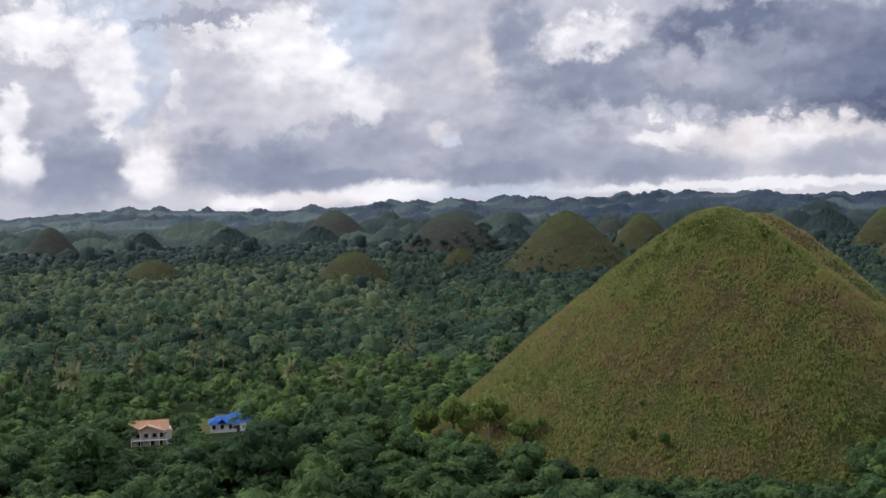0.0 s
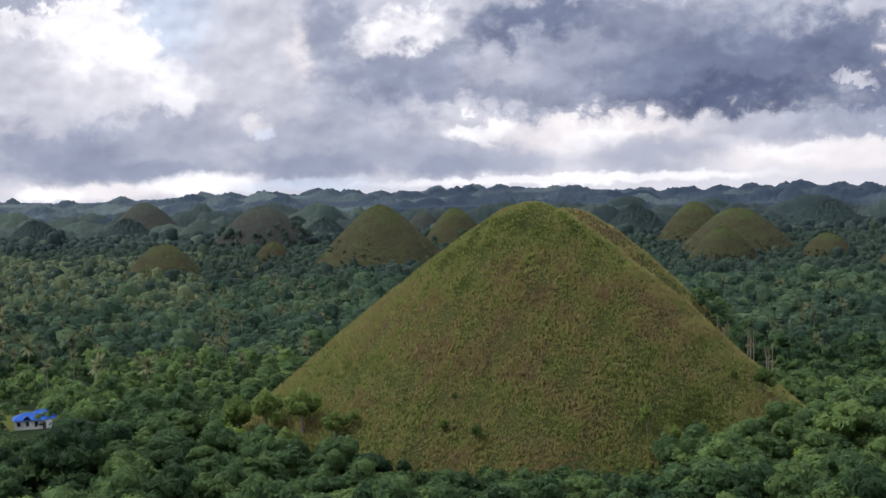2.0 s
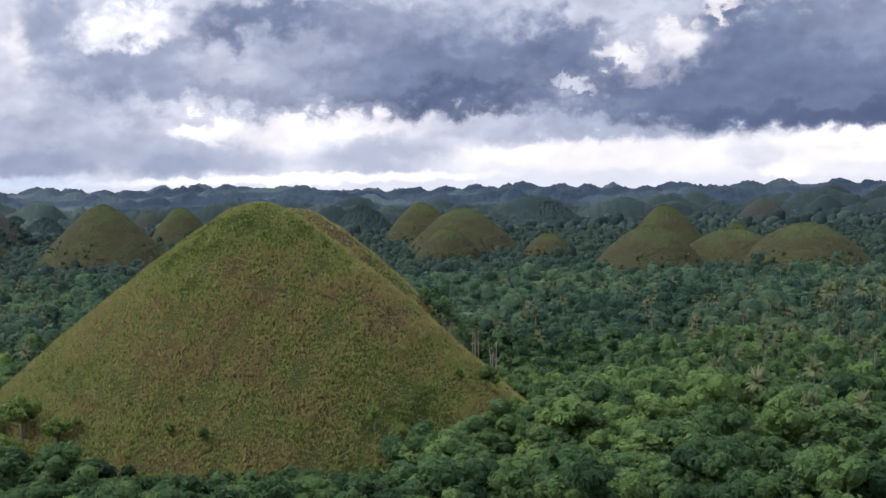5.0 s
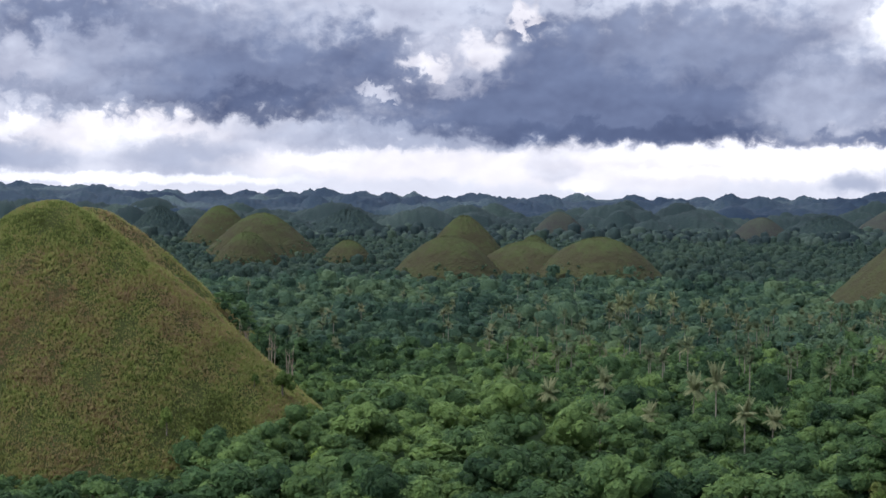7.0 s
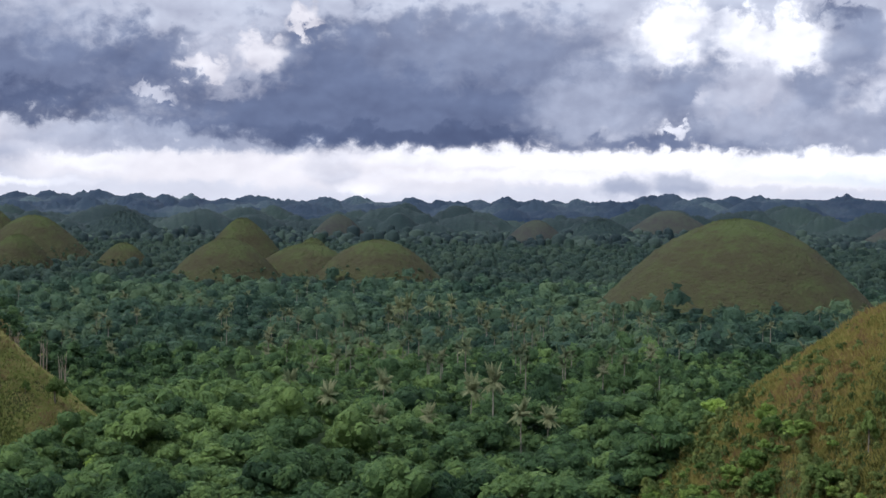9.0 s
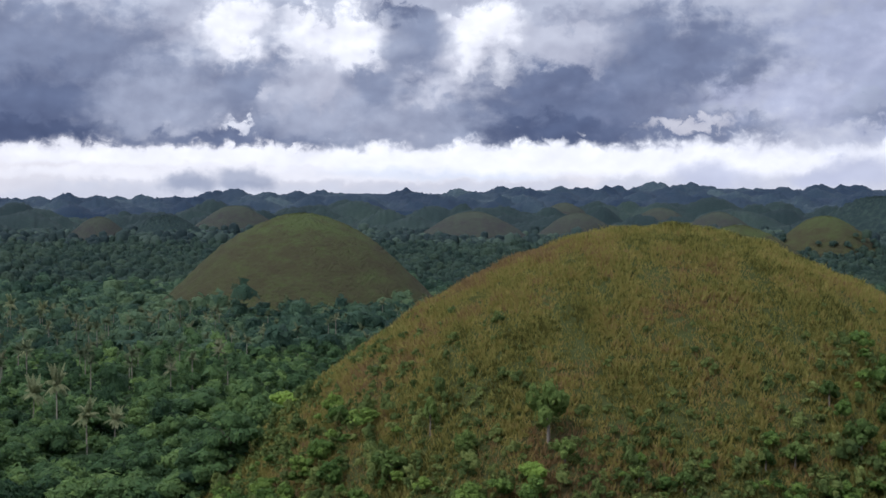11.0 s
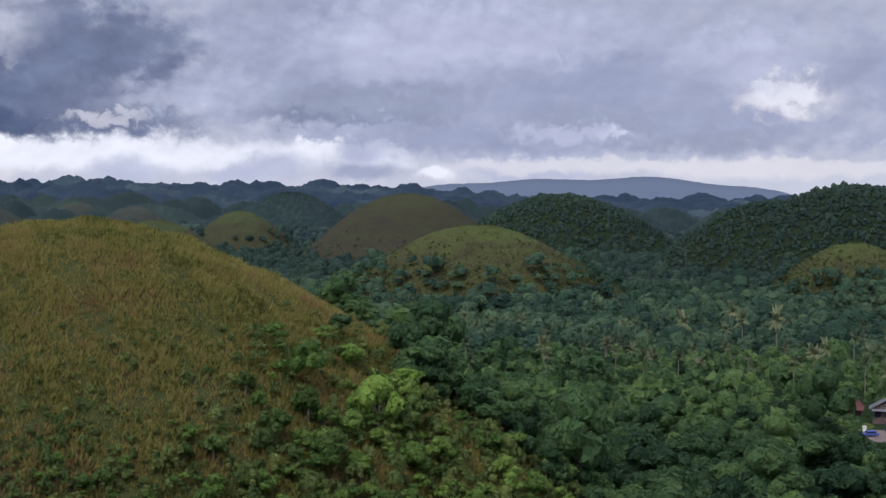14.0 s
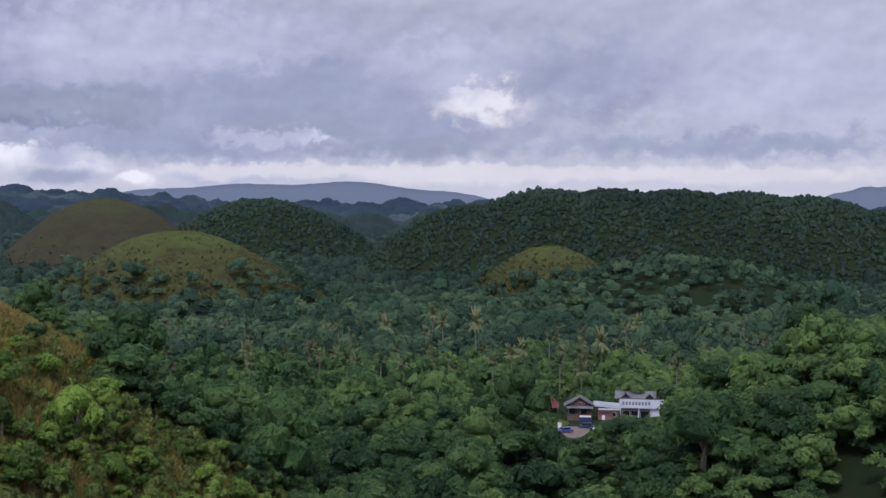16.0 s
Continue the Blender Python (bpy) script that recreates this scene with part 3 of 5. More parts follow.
def hill_height(h, x, y):
    az, dist, top, rad, a = h[:5]
    cx, cy = at(az, dist)
    dx, dy = x - cx, y - cy
    ang = np.arctan2(dx, dy)
    if 400 < dist < 600:
        out = 1 - 0.066 * np.sin(ang - radians(az))  # the slope to the west is the longer one
    else:
        out = 1 + 0.04 * np.sin(2 * ang + az) + 0.03 * np.sin(3 * ang + 2 * az)
    r = np.hypot(dx, dy) / (rad * out)
    z = (top + 3) * shape(np.minimum(r, 1), a) - 3
    return np.where(r < 1, z + 0.012 * rad * wobble(x, y, rad * 0.22, az) * np.minimum(1, 4 * r) * 0.5, -3)


hill_things = []
for h in HILLS:
    az, dist, top, rad, a, cover, mat, skirt = h
    big = dist < 600 and cover != "forest"
    # beyond 1900 m the grass colour carries the haze
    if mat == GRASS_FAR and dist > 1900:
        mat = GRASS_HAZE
    rs = np.concatenate([[0.02], np.linspace(0.02, 1.0, 90 if big else 40)[1:]]) * rad * 1.1
    cx, cy = at(az, dist)
    v, f = polar(rs, 200 if big else 110, (cx, cy), lambda x, y: hill_height(h, x, y))
    if not big and cover != "forest":
        v[:, 2] += rng.normal(scale=0.32, size=len(v))
    if cover == "forest" and dist > 1900:
        v[:, 2] += rng.normal(scale=1.6, size=len(v))
    kind = "forested" if cover == "forest" else "grassy"
    label = {"grass": "rounded grassy limestone hill in green and brown", "bush": "grassy rounded hill dotted with shrubs and trees", "forest": "hill wholly covered in dark green forest"}[cover]
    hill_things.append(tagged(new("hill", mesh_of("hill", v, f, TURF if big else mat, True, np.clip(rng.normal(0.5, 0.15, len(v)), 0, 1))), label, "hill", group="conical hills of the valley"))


def ground_at(x, y):
    z = base(x, y)
    on = np.zeros(np.shape(x), int)
    for i, h in enumerate(HILLS):
        cx, cy = at(h[0], h[1])
        near = np.hypot(x - cx, y - cy) < h[3] * 1.1
        hz = np.where(near, hill_height(h, x, y), -9)
        on = np.where(hz > z + 0.5, i + 1, on)
        z = np.maximum(z, hz)
    return z, on

# ---- woods ----
def ico(level=0):
    bm = bmesh.new()
    bmesh.ops.create_icosphere(bm, subdivisions=level + 1, radius=1)
    v = np.array([p.co for p in bm.verts])
    f = np.array([[p.index for p in q.verts] for q in bm.faces])
    bm.free()
    return v, f


ICO = {k: ico(k) for k in (0, 1)}


def cap(r, n_=6):
    """A far crown: an uneven rounded cap."""
    th = np.arange(n_) / n_ * 2 * np.pi + r.uniform(-0.2, 0.2, n_)
    ring = np.stack([np.sin(th), np.cos(th), np.full(n_, -0.6)], -1) * r.uniform(0.8, 1.15, (n_, 1))
    mid = np.stack([np.sin(th + 0.4) * 0.85, np.cos(th + 0.4) * 0.85, np.full(n_, 0.45)], -1) * r.uniform(0.85, 1.15, (n_, 1))
    v = np.concatenate([ring, mid, [[r.uniform(-0.2, 0.2), r.uniform(-0.2, 0.2), 0.8]]])
    i = np.arange(n_)
    j = (i + 1) % n_
    f = np.concatenate([np.stack([i, j, i + n_], -1), np.stack([j, j + n_, i + n_], -1), np.stack([i + n_, j + n_, np.full(n_, 2 * n_)], -1)])
    return v, f


def crown(r, lobes, clumps, size, level, flat=0.8, spread_out=1.0):
    """A crown of radius about 1 at the origin: uneven lobes, each a core under many small leaf clumps."""
    vs, fs, count = [], [], 0
    for k in range(lobes):
        sv, sf = ICO[0] if level else cap(r, 5)
        an = k * 2.4 + r.uniform(-0.5, 0.5)
        rad = 0.0 if k == 0 else r.uniform(0.30, 0.68) * spread_out
        c = np.array([math.sin(an) * rad, math.cos(an) * rad, (0.35 if k == 0 else r.uniform(-0.45, 0.3)) * flat])
        s = r.uniform(0.34, 0.56) if lobes > 1 else 0.85
        core = sv * (1 + r.uniform(-0.2, 0.2, (len(sv), 1))) * s * np.array([0.9, 0.9, 0.82 * flat]) + c
        vs.append(core)
        fs.append(sf + count)
        count += len(core)
        m_ = max(1, clumps // lobes)
        d_ = r.normal(size=(m_, 3))
        d_[:, 2] = np.abs(d_[:, 2]) - 0.25
        d_ /= np.linalg.norm(d_, axis=1)[:, None]
        p = d_ * s * r.uniform(0.88, 1.12, (m_, 1)) * np.array([1, 1, flat]) + c
        nrm = d_ + r.normal(scale=0.4, size=(m_, 3)) + np.array([0, 0, 0.5])
        nrm /= np.linalg.norm(nrm, axis=1)[:, None]
        u = np.cross(nrm, r.normal(size=(m_, 3)))
        u /= np.linalg.norm(u, axis=1)[:, None]
        w_ = np.cross(nrm, u)
        k4 = size * r.uniform(0.7, 1.5, (m_, 3, 1))
        tri = np.stack([u, -0.5 * u + 0.87 * w_, -0.5 * u - 0.87 * w_], 1) * k4 + p[:, None] - nrm[:, None] * size * r.uniform(0, 0.5, (m_, 3, 1))
        q = tri.reshape(-1, 3)
        vs.append(q)
        fs.append(count + np.arange(m_ * 3).reshape(-1, 3))
        count += len(q)
    return np.concatenate(vs), np.concatenate(fs)


def spread(name, templates, pts, scale, tints, mat, label, category="woods", smooth=False):
    """Many copies of a few templates joined into one object of uncounted stuff. scale: width and height of each."""
    pick = rng.integers(0, len(templates), len(pts))
    turn = rng.uniform(0, 2 * np.pi, len(pts))
    vs, fs, ts, count = [], [], [], 0
    for k, (tv, tf) in enumerate(templates):
        i = np.nonzero(pick == k)[0]
        if not len(i):
            continue
        c, s = np.cos(turn[i])[:, None], np.sin(turn[i])[:, None]
        x = (tv[None, :, 0] * c - tv[None, :, 1] * s) * scale[i, 0, None] + pts[i, 0, None]
        y = (tv[None, :, 0] * s + tv[None, :, 1] * c) * scale[i, 0, None] + pts[i, 1, None]
        z = tv[None, :, 2] * scale[i, 1, None] + pts[i, 2, None]
        v_ = np.stack([x, y, z], -1).reshape(-1, 3)
        f_ = (tf[None] + (np.arange(len(i)) * len(tv))[:, None, None]).reshape(-1, 3) + count
        vs.append(v_), fs.append(f_), ts.append(np.repeat(tints[i], len(tv)))
        count += len(v_)
    ob = new(name, mesh_of(name, np.concatenate(vs), np.concatenate(fs), mat, smooth, np.concatenate(ts)))
    return tagged(ob, label, category, kind="stuff")


CLEARINGS = [  # heading, distance, half width, half depth
    (-9.2, 456, 13.0, 24.0), (-11.0, 417, 7.5, 9.0), (85.4, 446, 6.0, 9.0), (86.8, 420, 9.0, 22.0), (88.6, 440, 10.0, 9.0),
    (94.0, 690, 18.0, 22.0), (30.7, 640, 17.0, 12.0), (-1.0, 1150, 30.0, 26.0), (-5.6, 1250, 36.0, 30.0),
]
# low growth before the houses: heading from, to, distance of the house, slope down to its foot
OPEN = [(-9.1, -7.3, 433, 7.9), (-12.0, -10.1, 414, 8.15), (84.6, 85.9, 448, 7.4), (85.5, 87.2, 425, 8.3), (87.0, 90.0, 440, 7.45), (4.4, 15.6, 332, 9.85),
        (27.6, 29.0, 388, 8.7), (29.8, 31.0, 356, 9.1), (31.8, 32.8, 364, 8.6), (33.3, 36.3, 354, 8.9)]


def stands(r0, r1, spacing, size, a0=-20, a1=102, tall=(0.65, 1.3), lift=(0.4, 1.4)):
    """Scattered crowns between two distances, off the open grass and the clearings: places and sizes."""
    a0, a1 = radians(a0), radians(a1)
    n_ = int((a1 - a0) / 2 * (r1 * r1 - r0 * r0) / spacing ** 2)
    az_ = rng.uniform(a0, a1, n_)
    d_ = np.sqrt(rng.uniform(r0 * r0, r1 * r1, n_))
    x, y = d_ * np.sin(az_), d_ * np.cos(az_)
    z, on = ground_at(x, y)
    lump = wobble(x, y, 9.0, 1.0)
    wide = size[0] + (size[1] - size[0]) * rng.uniform(0, 1, n_) ** 2.0
    wide *= np.where(rng.uniform(size=n_) < 0.06, 1.5, 1.0)
    high = wide * rng.uniform(*tall, n_)
    keep = np.ones(n_, bool)
    for i, h in enumerate(HILLS):
        if h[5] == "grass":
            climb = np.interp(np.degrees(az_), (44, 50, 54, 60, 63, 68), (-5, -5, -6, -5, 1, 8)) if h[1] == 295 else 0.0
            if h[1] == 295:
                keep &= ~((on == i + 1) & (z > 17 + climb) & (rng.uniform(size=n_) < 0.5))
            climb = climb - 12.0 * (np.degrees(az_) < 52) * (size[1] > 4) * (h[1] == 295)
            keep &= ~((on == i + 1) & (z > h[7] + climb + lump * h[7] * 0.2))
        elif h[5] == "forest" and 1300 < h[1] < 1850 and size[0] > 2.0:
            keep &= on != i + 1
        elif h[5] == "forest" and h[1] > 1900:
            keep &= on != i + 1
        elif h[5] == "bush":
            keep &= ~((on == i + 1) & (rng.uniform(size=n_) < (z - h[2] * 0.30) / (h[2] * 0.25)))
    for ca, cd, hw, hd in CLEARINGS:
        lx = d_ * np.sin(az_ - radians(ca)) / hw
        ly = (d_ * np.cos(az_ - radians(ca)) - cd) / hd
        keep &= lx * lx + ly * ly > 1
    up = high * rng.uniform(*lift, n_) + 0.8
    for f0, f1, far, slope in OPEN:
        inside = (az_ > radians(f0)) & (az_ < radians(f1)) & (d_ < far)
        keep &= ~(inside & (z + up + high * 0.9 > EYE - d_ * math.tan(radians(slope))))
    p = np.stack([x, y, z + up], -1)[keep]
    patch = 0.5 + 0.28 * wobble(p[:, 0], p[:, 1], 55.0, 2.0)
    tint = np.clip(0.75 * patch + rng.normal(0.16, 0.26, len(p)), 0, 1.1)
    return p, np.stack([wide, high], -1)[keep], tint, z[keep]


NEAR = [crown(rng, 6, 114, 0.140, 1) for k in range(8)]
MID = [crown(rng, 3, 20, 0.245, 0) for k in range(8)]
LOW = [crown(rng, 1, 7, 0.36, 0) for k in range(6)]
FAR = [cap(rng, 4) for k in range(6)]


def woods(name, r0, r1, spacing, templates, size, mat, label, smooth=True, **more):
    p, sc, tint, z = stands(r0, r1, spacing, size, **more)
    return spread(name, templates, p, sc, tint, mat, label, smooth=smooth)


near_p, near_s, near_t, near_z = stands(268, 402, 4.3, (1.9, 5.6))
dome_p, dome_s, dome_t, dome_z = stands(205, 268, 3.1, (0.8, 2.7), a0=38, a1=76)
dome_t = np.clip(dome_t + 0.25, 0, 1.1)
side_p, side_s, side_t, side_z = stands(205, 420, 3.9, (2.0, 4.8), a0=89, a1=102)
side_t = np.clip(side_t + 0.15, 0, 1.1)
near_p, near_s, near_t, near_z = (np.concatenate(k) for k in ((near_p, dome_p, side_p), (near_s, dome_s, side_s), (near_t, dome_t, side_t), (near_z, dome_z, side_z)))
order = np.argsort(np.hypot(near_p[:, 0], near_p[:, 1]))
seen = order[np.hypot(near_p[order, 0], near_p[order, 1]) > 275]
single = seen[:300]
rest = np.setdiff1d(order, single)
on_dome = (np.hypot(near_p[rest, 0], near_p[rest, 1]) < 268) & (near_p[rest, 1] > 50)
dome_rest, rest = rest[on_dome], rest[~on_dome]
spread("woods_dome", NEAR, near_p[dome_rest], near_s[dome_rest], near_t[dome_rest], LEAF_YOUNG, smooth=True, label="young bright green trees low on the dome-shaped hill")
spread("woods_near", NEAR, near_p[rest], near_s[rest], near_t[rest], LEAF, smooth=True, label="dense tropical woodland of broadleaf trees on the valley floor")
woods("woods_middle", 402, 570, 4.5, MID, (1.8, 5.2), LEAF, "dense dark green woodland in the middle of the valley")
woods("woods_beyond", 560, 1020, 6.4, LOW, (2.4, 5.2), LEAF_MID, "dense dark green woodland further out in the valley")
woods("woods_far", 980, 2050, 10.0, FAR, (2.8, 5.0), LEAF_FAR, "far dark green woodland of the valley", smooth=True)
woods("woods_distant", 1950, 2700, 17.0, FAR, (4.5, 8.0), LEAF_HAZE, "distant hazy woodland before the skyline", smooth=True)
woods("woods_ridge", 1180, 1480, 3.3, FAR, (1.3, 2.8), LEAF_FAR, "dark forest on the long ridge", a0=77, a1=101, lift=(0.0, 0.6))
woods("woods_ridge_north", 1640, 1960, 4.2, FAR, (1.6, 3.2), LEAF_FAR, "dark forest on the low ridge", a0=69, a1=80.2, lift=(0.0, 0.6))
woods("thicket_hill", 270, 335, 2.5, MID, (0.6, 1.5), LEAF_SHRUB, "low green thicket at the foot of the conical hill", a0=3.4, a1=17.0, lift=(0.1, 0.5))
woods("thicket", 360, 442, 2.6, MID, (0.7, 1.5), LEAF, "low green thicket below the village houses", a0=84.0, a1=90.5, lift=(0.3, 0.8))
woods("thicket_west", 370, 436, 2.6, MID, (0.7, 1.6), LEAF, "low green thicket before the two houses", a0=-13.0, a1=-6.5, lift=(0.3, 0.8))
woods("dome_scrub", 190, 300, 2.3, MID, (0.5, 1.9), LEAF_SHRUB, "low yellow-green scrub and saplings at the foot of the dome-shaped hill", a0=37, a1=77, lift=(0.3, 1.0), tall=(0.9, 1.9))
woods("plantation", 530, 622, 3.4, LOW, (1.2, 2.0), LEAF_PLANT, "pale green plantation rows beside a small clearing", a0=27.5, a1=37.5, lift=(0.3, 0.9))
woods("orchard", 820, 1650, 6.0, FAR, (1.9, 3.6), LEAF_PLANT, "pale yellow-green far palms and orchards", smooth=True, a0=-18, a1=-2, lift=(0.9, 1.9))


RIDGE = [  # heading and height of the skyline in degrees
    (-25, 0.3), (-16.0, 0.32), (-14.1, 0.46), (-11.4, 0.58), (-9.4, 0.47), (-6.9, 0.34), (-4.6, 0.38), (-2.8, 0.44), (1.9, 0.48), (4.6, 0.42), (6.5, 0.48), (9.1, 0.50),
    (11.2, 0.46), (13.8, 0.28), (16.1, 0.19), (19.6, 0.25), (21.5, 0.28), (23.9, 0.12), (29.0, 0.15), (34.2, 0.12), (39.1, 0.26), (44.1, 0.45), (49.0, 0.45),
    (51.8, 0.60), (55.2, 0.63), (58.5, 0.70), (61.0, 0.66), (64.4, 0.66), (68.1, 0.66), (70, 0.55), (74, 0.3), (106, 0.2),
]


def upland(name, d0, d1, rows, share, count, bump_h, seed, mat, label):
    """A far stretch of land that climbs to the skyline, thick with wooded cones."""
    r = np.random.default_rng(seed)
    az_ = np.radians(np.arange(-25, 106, 0.08))
    dd = np.linspace(d0, d1, rows)
    rr, aa = np.meshgrid(dd, az_, indexing="ij")
    x, y = rr * np.sin(aa), rr * np.cos(aa)
    top = EYE + d1 * 0.93 * np.tan(np.radians(np.interp(np.degrees(aa), *zip(*RIDGE)))) - bump_h * 0.6
    z = top * share(np.clip((rr - d0) / (d1 - d0) / 0.93, 0, 1))
    extra = np.zeros_like(z)
    for k in range(count):
        ca, cd = r.uniform(az_[0], az_[-1]), d0 + (d1 - d0) * r.uniform(0.05, 0.95)
        hh = bump_h * (0.3 + 0.8 * r.uniform(0, 1) ** 2.2) * (0.8 if ca < -0.05 else 1.0)
        rad = hh * r.uniform(1.0, 2.6) + 9
        j0, j1 = np.searchsorted(az_, [ca - rad / cd, ca + rad / cd])
        q = np.hypot(x[:, j0:j1] - cd * math.sin(ca), y[:, j0:j1] - cd * math.cos(ca)) / rad
        extra[:, j0:j1] = np.maximum(extra[:, j0:j1], hh * shape(np.minimum(q, 1), r.uniform(0.15, 0.7)))
    z = z + extra + r.normal(scale=1.5, size=z.shape)
    z[0], z[-1] = -4, -4
    n_ = len(az_)
    i, j = np.meshgrid(np.arange(rows - 1), np.arange(n_ - 1), indexing="ij")
    f_ = np.stack([i * n_ + j, (i + 1) * n_ + j, (i + 1) * n_ + j + 1, i * n_ + j + 1], -1).reshape(-1, 4)
    vv = np.stack([x, y, z], -1).reshape(-1, 3)
    # lighter towards the west: the brighter haze there, put into the tint
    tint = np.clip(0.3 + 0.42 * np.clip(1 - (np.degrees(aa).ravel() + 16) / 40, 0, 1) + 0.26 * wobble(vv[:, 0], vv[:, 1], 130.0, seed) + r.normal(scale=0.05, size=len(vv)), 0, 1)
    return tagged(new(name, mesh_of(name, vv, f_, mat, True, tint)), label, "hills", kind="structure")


# both uplands carry the haze in their leaf colours
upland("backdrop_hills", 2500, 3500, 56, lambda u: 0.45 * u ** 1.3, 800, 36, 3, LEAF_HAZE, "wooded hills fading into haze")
upland("backdrop_skyline", 3350, 4600, 44, lambda u: 0.45 + 0.55 * u, 1500, 22, 4, LEAF_BLUE_HAZE, "wooded limestone cones along the skyline, coloured blue for haze")


def mountain(name, az0, az1, el_, dist, mat, label):
    r = np.random.default_rng(int(az0))
    aa = np.radians(np.linspace(az0, az1, 70))
    u = np.linspace(0, 1, 70)
    top = (EYE + dist * math.tan(radians(el_))) * (np.sin(u * np.pi) ** 0.22) * (0.97 + 0.03 * np.sin(u * 23) + 0.03 * np.sin(u * 11 + 1)) + r.normal(scale=0.6, size=70)
    rows = [np.stack([(dist - 250 + k * 50) * np.sin(aa), (dist - 250 + k * 50) * np.cos(aa), top * min(1, k / 5) ** 0.8 - 3], -1) for k in range(6)]
    rows.append(np.stack([(dist + 150) * np.sin(aa), (dist + 150) * np.cos(aa), np.full(70, -4.0)], -1))
    i, j = np.meshgrid(np.arange(len(rows) - 1), np.arange(69), indexing="ij")
    f_ = np.stack([i * 70 + j, (i + 1) * 70 + j, (i + 1) * 70 + j + 1, i * 70 + j + 1], -1).reshape(-1, 4)
    vv = np.concatenate(rows)
    return tagged(new(name, mesh_of(name, vv, f_, mat, True, np.full(len(vv), 0.5))), label, "mountain", kind="structure")


# the pale blue is haze put into the colour
mountain("backdrop_range", 68.5, 84.0, 0.98, 4700, LEAF_PALE_HAZE, "mountain range on the skyline, coloured pale blue for haze")
mountain("backdrop_peak", 95.0, 99.8, 1.08, 4700, LEAF_PALE_HAZE, "mountain on the skyline, coloured pale blue for haze")


# ---- grass on the hills ----
def tufts(name, h, count, tall, wide, mat, label, front=True):
    """Upright tufts of three blades all over the side of a hill that faces the valley's viewpoint."""
    az_, dist, top, rad = h[:4]
    cx, cy = at(az_, dist)
    u = np.sqrt(rng.uniform(0, 1, count)) * rad * 1.03
    back = math.atan2(-cx, -cy)
    th = back + rng.uniform(-2.0, 2.0, count) if front else rng.uniform(0, 2 * np.pi, count)
    x, y = cx + u * np.sin(th), cy + u * np.cos(th)
    z = hill_height(h, x, y)
    ok = z > 0.5
    x, y, z = x[ok], y[ok], z[ok]
    n_ = len(x)
    size = rng.uniform(0.6, 1.3, (n_, 1, 1)) * (1 + 0.3 * wobble(x, y, 4.0, 3.0))[:, None, None]
    yaw = rng.uniform(0, 2 * np.pi, (n_, 3))
    lean = rng.uniform(0.25, 0.95, (n_, 3))
    side = np.stack([np.cos(yaw), np.sin(yaw), np.zeros_like(yaw)], -1) * wide * 0.5
    tip = np.stack([-np.sin(yaw) * lean, np.cos(yaw) * lean, np.ones_like(yaw)], -1) * tall
    off = np.stack([rng.uniform(-wide, wide, (n_, 3)), rng.uniform(-wide, wide, (n_, 3)), np.full((n_, 3), -0.25)], -1)
    p = np.stack([x, y, z], -1)[:, None]
    tri = np.stack([p + off + side * size, p + off - side * size, p + off + tip * size], 2).reshape(-1, 3)
    shade_ = np.clip(0.5 + 0.22 * wobble(x, y, 2.6, 1.0) + rng.normal(scale=0.22, size=n_), 0, 1)
    me = mesh_of(name, tri, np.arange(len(tri)).reshape(-1, 3), mat, False, np.repeat(shade_, 9))
    return tagged(new(name, me), label, "grass", kind="stuff")


for h in HILLS:
    if h[5] == "forest" or h[1] < 10:
        continue
    if h[1] < 400:
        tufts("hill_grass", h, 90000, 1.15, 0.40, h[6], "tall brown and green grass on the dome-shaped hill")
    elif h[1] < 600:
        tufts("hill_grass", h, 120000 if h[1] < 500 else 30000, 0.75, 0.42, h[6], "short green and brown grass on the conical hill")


# ---- things ----
def plain(name, colour, rough=0.7, metal=0.0, var=0.25, scale=1.5):
    """Paint, plaster, sheet or tile with stains at two scales."""
    m, n, b = material(name)
    p = place(n)
    v = n.math("ADD", n.math("MULTIPLY", n.noise(p, scale, 4.0, 0.6), 0.6), n.math("MULTIPLY", n.noise(p, scale * 9, 3.0, 0.6), 0.4))
    n.put(b.inputs["Base Color"], n.ramp(v, [(0.3, tuple(c * (1 - var) for c in colour)), (0.7, tuple(min(1, c * (1 + var * 0.4)) for c in colour))]))
    b.inputs["Roughness"].default_value, b.inputs["Metallic"].default_value = rough, metal
    bump(n, b, v, 0.3, 0.05)
    return m


WHITE = plain("white_plaster", (0.72, 0.72, 0.70))
BLUE_ROOF = plain("blue_sheet_roof", (0.05, 0.17, 0.62), 0.45)
TAN_ROOF = plain("tan_roof", (0.60, 0.36, 0.24), 0.7)
BEIGE = plain("beige_wall", (0.42, 0.36, 0.31))
DARK = plain("dark_glass_and_shade", (0.02, 0.022, 0.025), 0.3)
RED_ROOF = plain("red_roof", (0.20, 0.085, 0.08))
BROWN_WALL = plain("brown_wall", (0.12, 0.08, 0.078))
GREY_ROOF = plain("grey_roof", (0.26, 0.25, 0.29), 0.5)
SHEET_ROOF = plain("white_sheet_roof", (0.52, 0.53, 0.60), 0.4)
PINK = plain("pink_brick", (0.20, 0.105, 0.105))
GREY_WALL = plain("grey_wall", (0.22, 0.22, 0.26))
DIRT = plain("dirt_yard", (0.17, 0.135, 0.12), 0.95, 0.0, 0.5, 0.5)
BLUE_PAINT = plain("blue_paint", (0.06, 0.09, 0.30), 0.3, 0.0, 0.1)
NAVY_PAINT = plain("navy_paint", (0.03, 0.045, 0.12), 0.3, 0.0, 0.1)
RUBBER = plain("rubber", (0.02, 0.02, 0.02), 0.9)
LETTER = plain("sign_letters", (0.16, 0.17, 0.28), 0.6)
